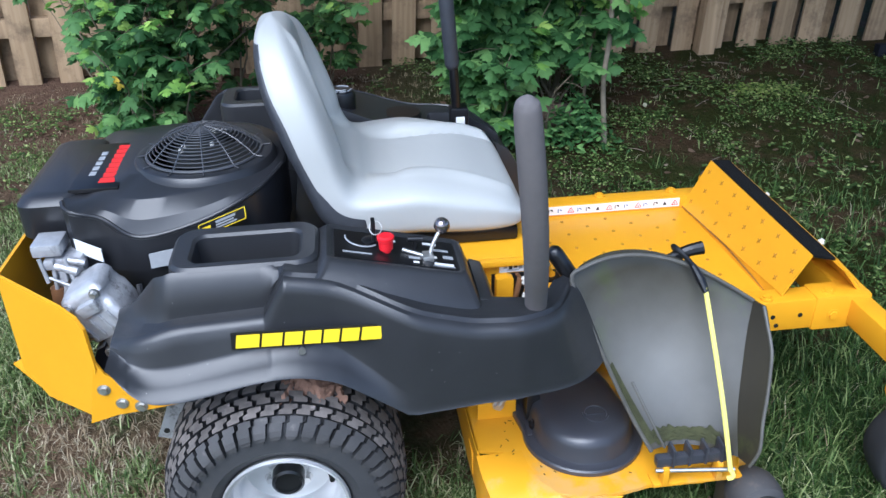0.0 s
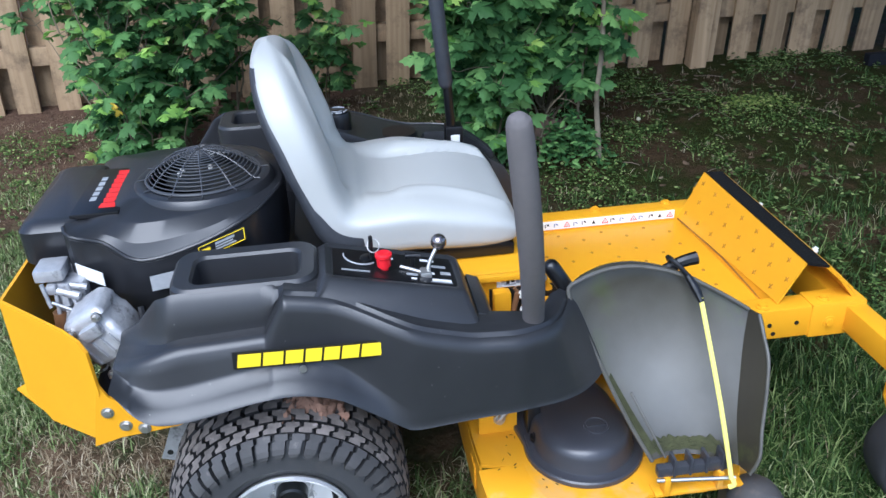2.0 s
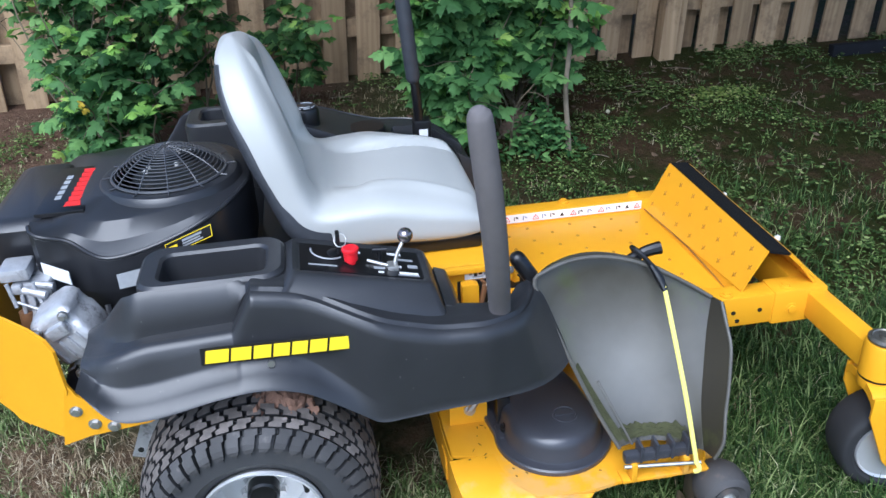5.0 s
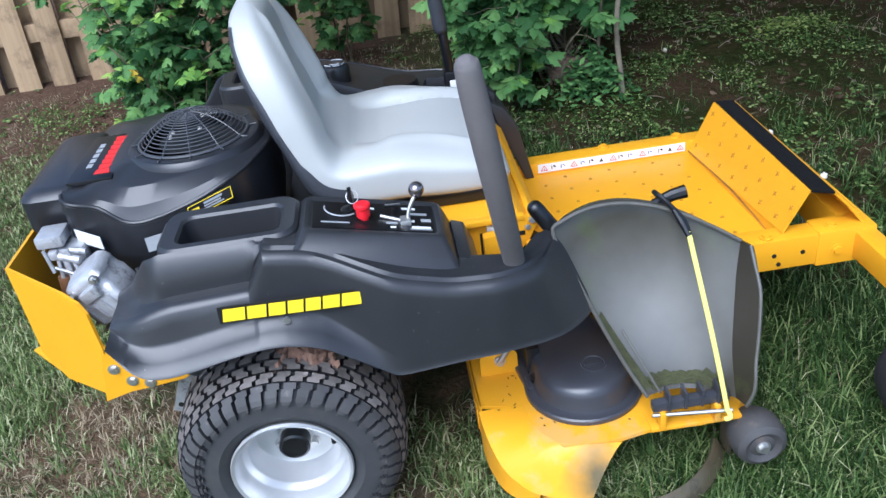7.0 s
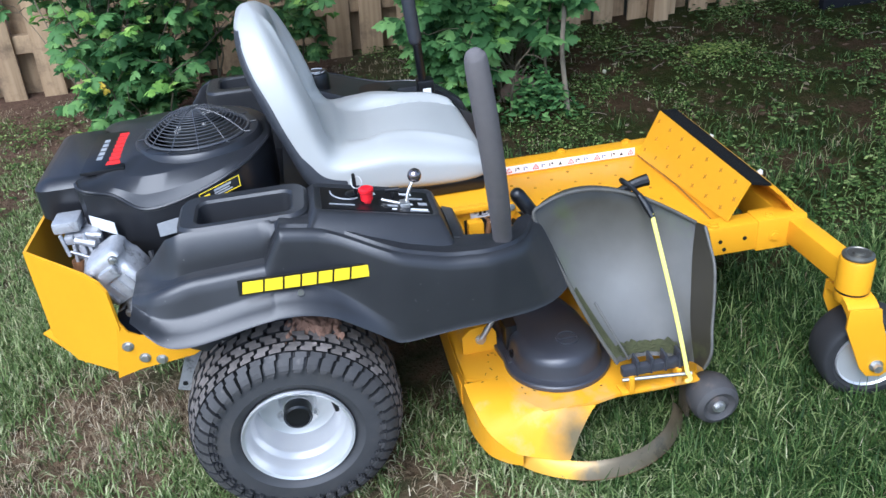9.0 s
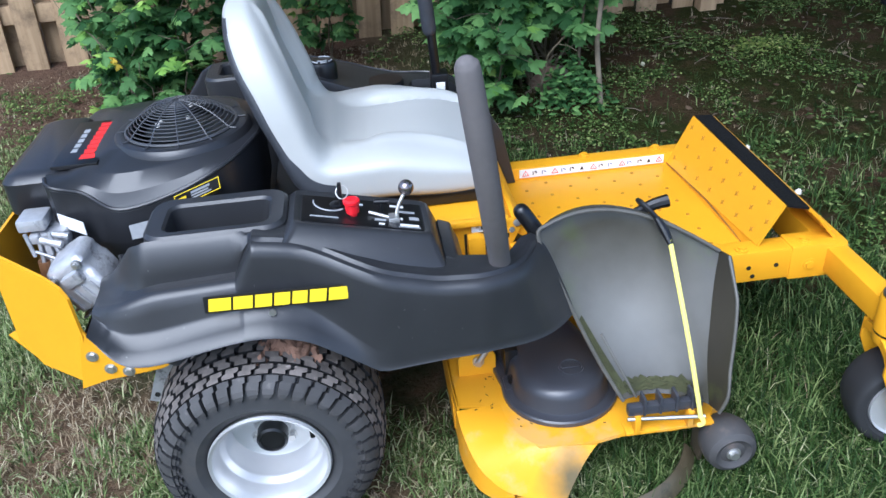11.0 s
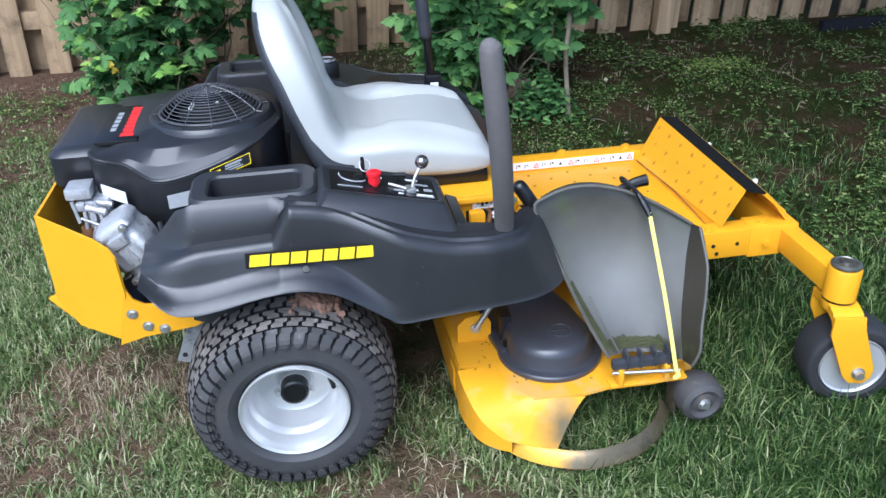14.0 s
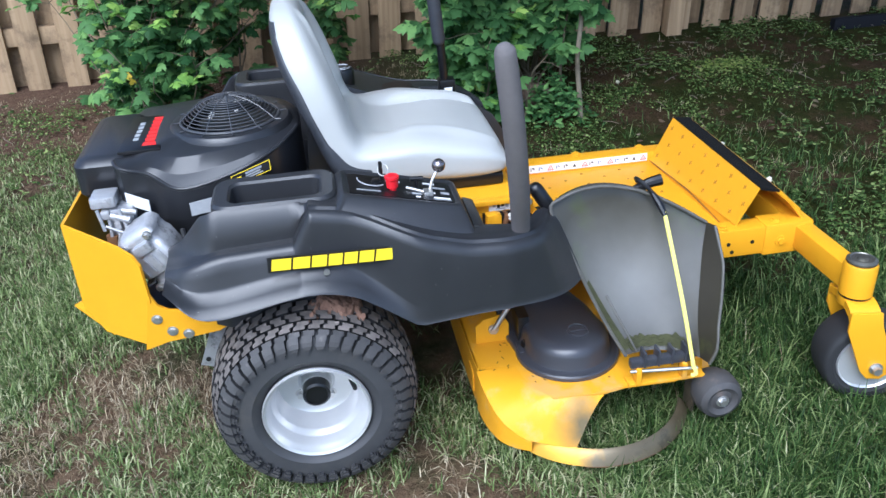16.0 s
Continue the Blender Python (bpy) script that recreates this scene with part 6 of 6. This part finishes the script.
def lush(x, y):
    g = 1.0 - bare(x, y)
    if under_mower(x, y):
        g *= 0.15
    n = noise.noise(Vector((x * 2.2, y * 2.2, 9.0))) + 0.6 * noise.noise(Vector((x * 6.5, y * 6.5, 4.0)))
    g *= 0.62 + 0.75 * n + 0.30 * min(1.0, max(0.0, x - 0.2))
    edge = 0.9 if x > -0.2 else 1.45
    if y > edge:
        g *= max(0.02, 1 - (y - edge) * 1.9)
    # thinned so that the soil with its painted shade shows through
    if x > 0.9 and y > -0.45:
        g *= max(0.06, 0.80 - (y + 0.45) * 1.0)
    return max(0.02, min(1.0, g))


def parched(x, y):
    if under_mower(x, y):
        return 0.0
    n = 0.5 + noise.noise(Vector((x * 3.1, y * 3.1, 15.0)))
    return (0.20 + 0.8 * bare(x, y)) * (0.30 if x > 0.8 else 1.0) * (0.30 if y > 0.9 else 1.0) * n


def side(x, y):
    """0 on the dry side behind the mower, 1 on the lusher, darkened side ahead of it."""
    return min(1.0, max(0.0, (x - 0.35 + 0.35 * y + 0.35 * noise.noise(Vector((x * 2, y * 2, 21.0)))) / 0.7))


blades("grass", 95000, (-2.2, 1.6, -1.5, 2.4), GRASS, 0.070, 0.0036, lambda x, y: lush(x, y) * (1 - side(x, y)), 1.15, 31, "pale green lawn grass with uneven tufts")
blades("lush_grass", 90000, (-0.2, 3.4, -1.5, 2.4), LUSH_SHADED, 0.078, 0.0037, lambda x, y: lush(x, y) * side(x, y), 1.15, 33, "darker green lawn grass in longer tufts")
def fringe(x, y):
    """Thinner lawn that goes on round the mown patch."""
    if -2.2 < x < 3.4 and y > -1.5:
        return 0.0
    return 0.9 * math.exp(-(max(0.0, abs(x - 0.6) - 2.8) ** 2 + max(0.0, -1.5 - y) ** 2) / 9.0)


blades("outer_grass", 60000, (-6.5, 7.5, -6.5, 2.3), GRASS, 0.070, 0.0065, fringe, 0.95, 35, "pale green lawn farther from the mower")
blades("dry_grass", 50000, (-2.2, 2.6, -1.5, 2.5), STRAW, 0.060, 0.0024, parched, 1.45, 32, "dry straw-coloured blades lying in the lawn")

# low weeds and clover on the bare ground by the fence
rs = random.Random(41)
weeds = thing("ground_weed", "low clover and weeds on bare soil", "weeds", (0.5, 1.8, rise(0.5, 1.8)))
weeds["kind"] = "stuff"
spots = []
ROUND = np.array([(0.0, 0.0), (0.26, 0.18), (0.40, 0.5), (0.30, 0.82), (0.0, 1.0), (-0.30, 0.82), (-0.40, 0.5), (-0.26, 0.18)])
while len(spots) < 8000:
    x, y = rs.uniform(-1.9, 4.2), rs.uniform(-0.35, 2.6)
    n = noise.noise(Vector((x * 2.6, y * 2.6, 5.0))) + 0.5 * noise.noise(Vector((x * 7, y * 7, 2.0)))
    if n < rs.uniform(-0.08, 0.52):
        continue
    if x < 0.3 and (y < 1.1 or rs.random() < 0.4):
        continue
    if under_mower(x, y) or (x < 1.05 and y < 0.75) or (x < 1.4 and y < 1.5 and rs.random() < 0.6):
        continue
    h = rs.uniform(0.008, 0.045)
    c = Vector((x, y, rise(x, y) + h))
    a0 = rs.uniform(0, 6.3)
    for k in range(3):
        a = a0 + k * 2.1
        spots.append((c, Vector((math.cos(a), math.sin(a), rs.uniform(-0.2, 0.3))), Vector((rs.uniform(-0.3, 0.3), rs.uniform(-0.4, 0.2), 1)), rs.uniform(0.009, 0.021)))
leaf_cloud("weed_leaf", spots, WEED, weeds, ROUND, 0.15)

# broader-leaved weeds that stand in clumps
BROAD = leaf_material("broad_weed_leaf", (0.024, 0.052, 0.011), (0.125, 0.200, 0.044), (0.36, 0.44, 0.15))
clumps = thing("weed_clump", "clumps of broad-leaved green weeds on shaded soil", "weeds", (1.9, 1.5, rise(1.9, 1.5)))
clumps["kind"] = "stuff"
spots = []
plants = 0
while plants < 2300:
    x, y = rs.uniform(-2.0, 4.2), rs.uniform(0.2, 2.6)
    n = noise.noise(Vector((x * 2.1 + 3, y * 2.1, 12.0))) + 0.45 * noise.noise(Vector((x * 6, y * 6, 8.0)))
    want = 0.10 if x > 0.8 else 0.30
    if n < want + rs.uniform(-0.12, 0.12) or (x < 1.25 and y < 1.0) or (x < 0.5 and y < 1.15):
        continue
    plants += 1
    big = rs.uniform(0.7, 1.3)
    z = rise(x, y)
    a0 = rs.uniform(0, 6.3)
    for k in range(rs.randint(8, 17)):
        a = a0 + k * 2.4
        out = rs.uniform(0.0, 0.042) * big
        lift = rs.uniform(0.005, 0.042) * big
        spots.append((Vector((x + out * math.cos(a), y + out * math.sin(a), z + lift)), Vector((math.cos(a), math.sin(a), rs.uniform(-0.35, 0.25))), Vector((rs.uniform(-0.3, 0.3), rs.uniform(-0.5, 0.2), 1)), rs.uniform(0.006, 0.014) * big))
leaf_cloud("broad_weed_leaf", spots, BROAD, clumps, ROUND, 0.2)


# ---- unseen tree added behind the fence to shade the back of the lawn ----
def build_shade_tree():
    rnd = random.Random(77)
    at = Vector((2.8, 3.6, 0.1))
    tree = thing("tree", "unseen leafy tree added behind the fence for shade", "tree", at)
    part("trunk", sweep([at - Vector((0, 0, 0.1)), at + Vector((0.03, 0, 1.2)), at + Vector((-0.05, -0.05, 2.6)), at + Vector((0.0, -0.1, 4.2))], [0.17, 0.14, 0.12, 0.06], 12), BARK, tree)
    spots = []
    for i in range(34):
        a = 2 * math.pi * i / 34
        reach = rnd.uniform(0.9, 2.6)
        tip = at + Vector((reach * 1.7 * math.cos(a), reach * 1.25 * math.sin(a) - 0.9, rnd.uniform(2.4, 3.9)))
        root = at + Vector((0, 0, rnd.uniform(1.9, 3.0)))
        part("limb", sweep([root, root.lerp(tip, 0.5) + Vector((0, 0, 0.2)), tip], [0.05, 0.035, 0.012], 7), BARK, tree)
        for k in range(480):
            c = root.lerp(tip, rnd.uniform(0.3, 1.15)) + Vector((rnd.gauss(0, 0.30), rnd.gauss(0, 0.30), rnd.gauss(0, 0.20)))
            b = rnd.uniform(0, 6.3)
            spots.append((c, Vector((math.cos(b), math.sin(b), rnd.uniform(-0.8, 0.2))), Vector((rnd.uniform(-0.5, 0.5), rnd.uniform(-0.5, 0.5), 1)), rnd.uniform(0.16, 0.28)))
    leaf_cloud("crown", spots, LEAF, tree)


build_shade_tree()


# ---- small things by the fence ----
def stone(at, size, seed):
    bm = bmesh.new()
    bmesh.ops.create_icosphere(bm, subdivisions=3, radius=1.0)
    for v in bm.verts:
        n = 1 + 0.35 * noise.noise(v.co * 1.3 + Vector((seed, 0, 0))) + 0.1 * noise.noise(v.co * 4 + Vector((0, seed, 0)))
        v.co = Vector((v.co.x * n * size[0], v.co.y * n * size[1], v.co.z * n * size[2]))
    bm.transform(Matrix.Translation(at))
    return bm


tagged(part("stone", stone((1.078, 1.70, rise(1.078, 1.70) + 0.062), (0.076, 0.05, 0.072), 2.0), STONE, None), "rough brown stone half hidden under the shrub", "stone")
EDGING = material("dull_black_edging", (0.010, 0.011, 0.014), 0.75, vary=0.3, scale=12, spec=0.12)
edging = tagged(part("garden_edging", rbox(3.03, 4.6, 2.34, 2.39, 0.06, 0.185, 0.008), EDGING, None), "black plastic garden edging board by the fence", "edging")
BLOSSOM = material("cream_petals", (0.40, 0.38, 0.27), 0.9, vary=0.35, scale=220, spec=0.1)
flower = thing("clover_flower", "small white clover blossom on a thin stalk", "flower", (1.525, 1.778, rise(1.525, 1.778)))
z = rise(1.525, 1.778)
part("stalk", rod((1.525, 1.778, z - 0.005), (1.527, 1.776, z + 0.05), 0.0015, 6), WEED, flower)
part("blossom", stone((1.527, 1.776, z + 0.055), (0.010, 0.010, 0.009), 4.0), BLOSSOM, flower)


# twigs and dead leaves on the shaded soil
rl = random.Random(91)
TWIG = material("dead_twig", (0.17, 0.13, 0.095), 0.9, vary=0.3, scale=50)
DEAD = leaf_material("dead_leaf", (0.10, 0.062, 0.040), (0.23, 0.16, 0.105), (0.34, 0.27, 0.19))
litter = thing("leaf_litter", "fallen twigs and dry brown leaves on the soil", "litter", (1.8, 2.0, rise(1.8, 2.0)))
litter["kind"] = "stuff"
sticks = None
for i in range(110):
    x, y = rl.uniform(-1.5, 3.8), rl.uniform(1.2, 2.55)
    a, ln = rl.uniform(0, 6.3), rl.uniform(0.03, 0.14)
    p, q = Vector((x, y, rise(x, y) + 0.006)), Vector((x + ln * math.cos(a), y + ln * math.sin(a), 0))
    q.z = rise(q.x, q.y) + rl.uniform(0.004, 0.016)
    b = sweep([p, p.lerp(q, 0.5) + Vector((rl.uniform(-0.01, 0.01), 0, 0.004)), q], [0.0022, 0.002, 0.0012], 4, 2)
    sticks = b if sticks is None else join(sticks, b)
part("dead_twig", sticks, TWIG, litter)["kind"] = "stuff"
spots = []
for i in range(420):
    x, y = rl.uniform(-1.7, 4.0), rl.uniform(1.1, 2.55)
    a = rl.uniform(0, 6.3)
    spots.append((Vector((x, y, rise(x, y) + 0.008)), Vector((math.cos(a), math.sin(a), 0.05)), Vector((rl.uniform(-0.3, 0.3), rl.uniform(-0.3, 0.3), 1)), rl.uniform(0.015, 0.038)))
leaf_cloud("dead_leaf", spots, DEAD, litter, ROUND, 0.2)

YELLOW_LEAF = leaf_material("yellowed_leaf", (0.55, 0.38, 0.04), (0.75, 0.55, 0.06), (0.80, 0.65, 0.15))
spots = [(Vector((-0.68 + 0.012 * k, 1.43, 0.49 - 0.008 * k)), Vector((math.cos(2.1 * k), -0.5, math.sin(2.1 * k))), Vector((0.2, -1, 0.4)), 0.030) for k in range(3)]
leaf_cloud("yellow_leaf", spots, YELLOW_LEAF, bush)["label"] = "yellowed leaves"

# a patch of weeds by the fence, a fleck of sunlight painted into its colour
SUNLIT_WEED = leaf_material("sunlit_weed_leaf", (0.10, 0.17, 0.03), (0.33, 0.42, 0.10), (0.55, 0.58, 0.22))
patch = thing("weed_patch", "small patch of weeds coloured yellow-green as if sunlit", "weeds", (2.18, 1.95, rise(2.18, 1.95)))
patch["kind"] = "stuff"
spots = []
for i in range(420):
    x, y = rl.gauss(2.18, 0.10), rl.gauss(1.95, 0.055)
    a = rl.uniform(0, 6.3)
    spots.append((Vector((x, y, rise(x, y) + rl.uniform(0.004, 0.03))), Vector((math.cos(a), math.sin(a), rl.uniform(-0.1, 0.4))), Vector((rl.uniform(-0.3, 0.3), rl.uniform(-0.4, 0.2), 1)), rl.uniform(0.010, 0.022)))
leaf_cloud("sunlit_weed_leaf", spots, SUNLIT_WEED, patch, ROUND, 0.15)
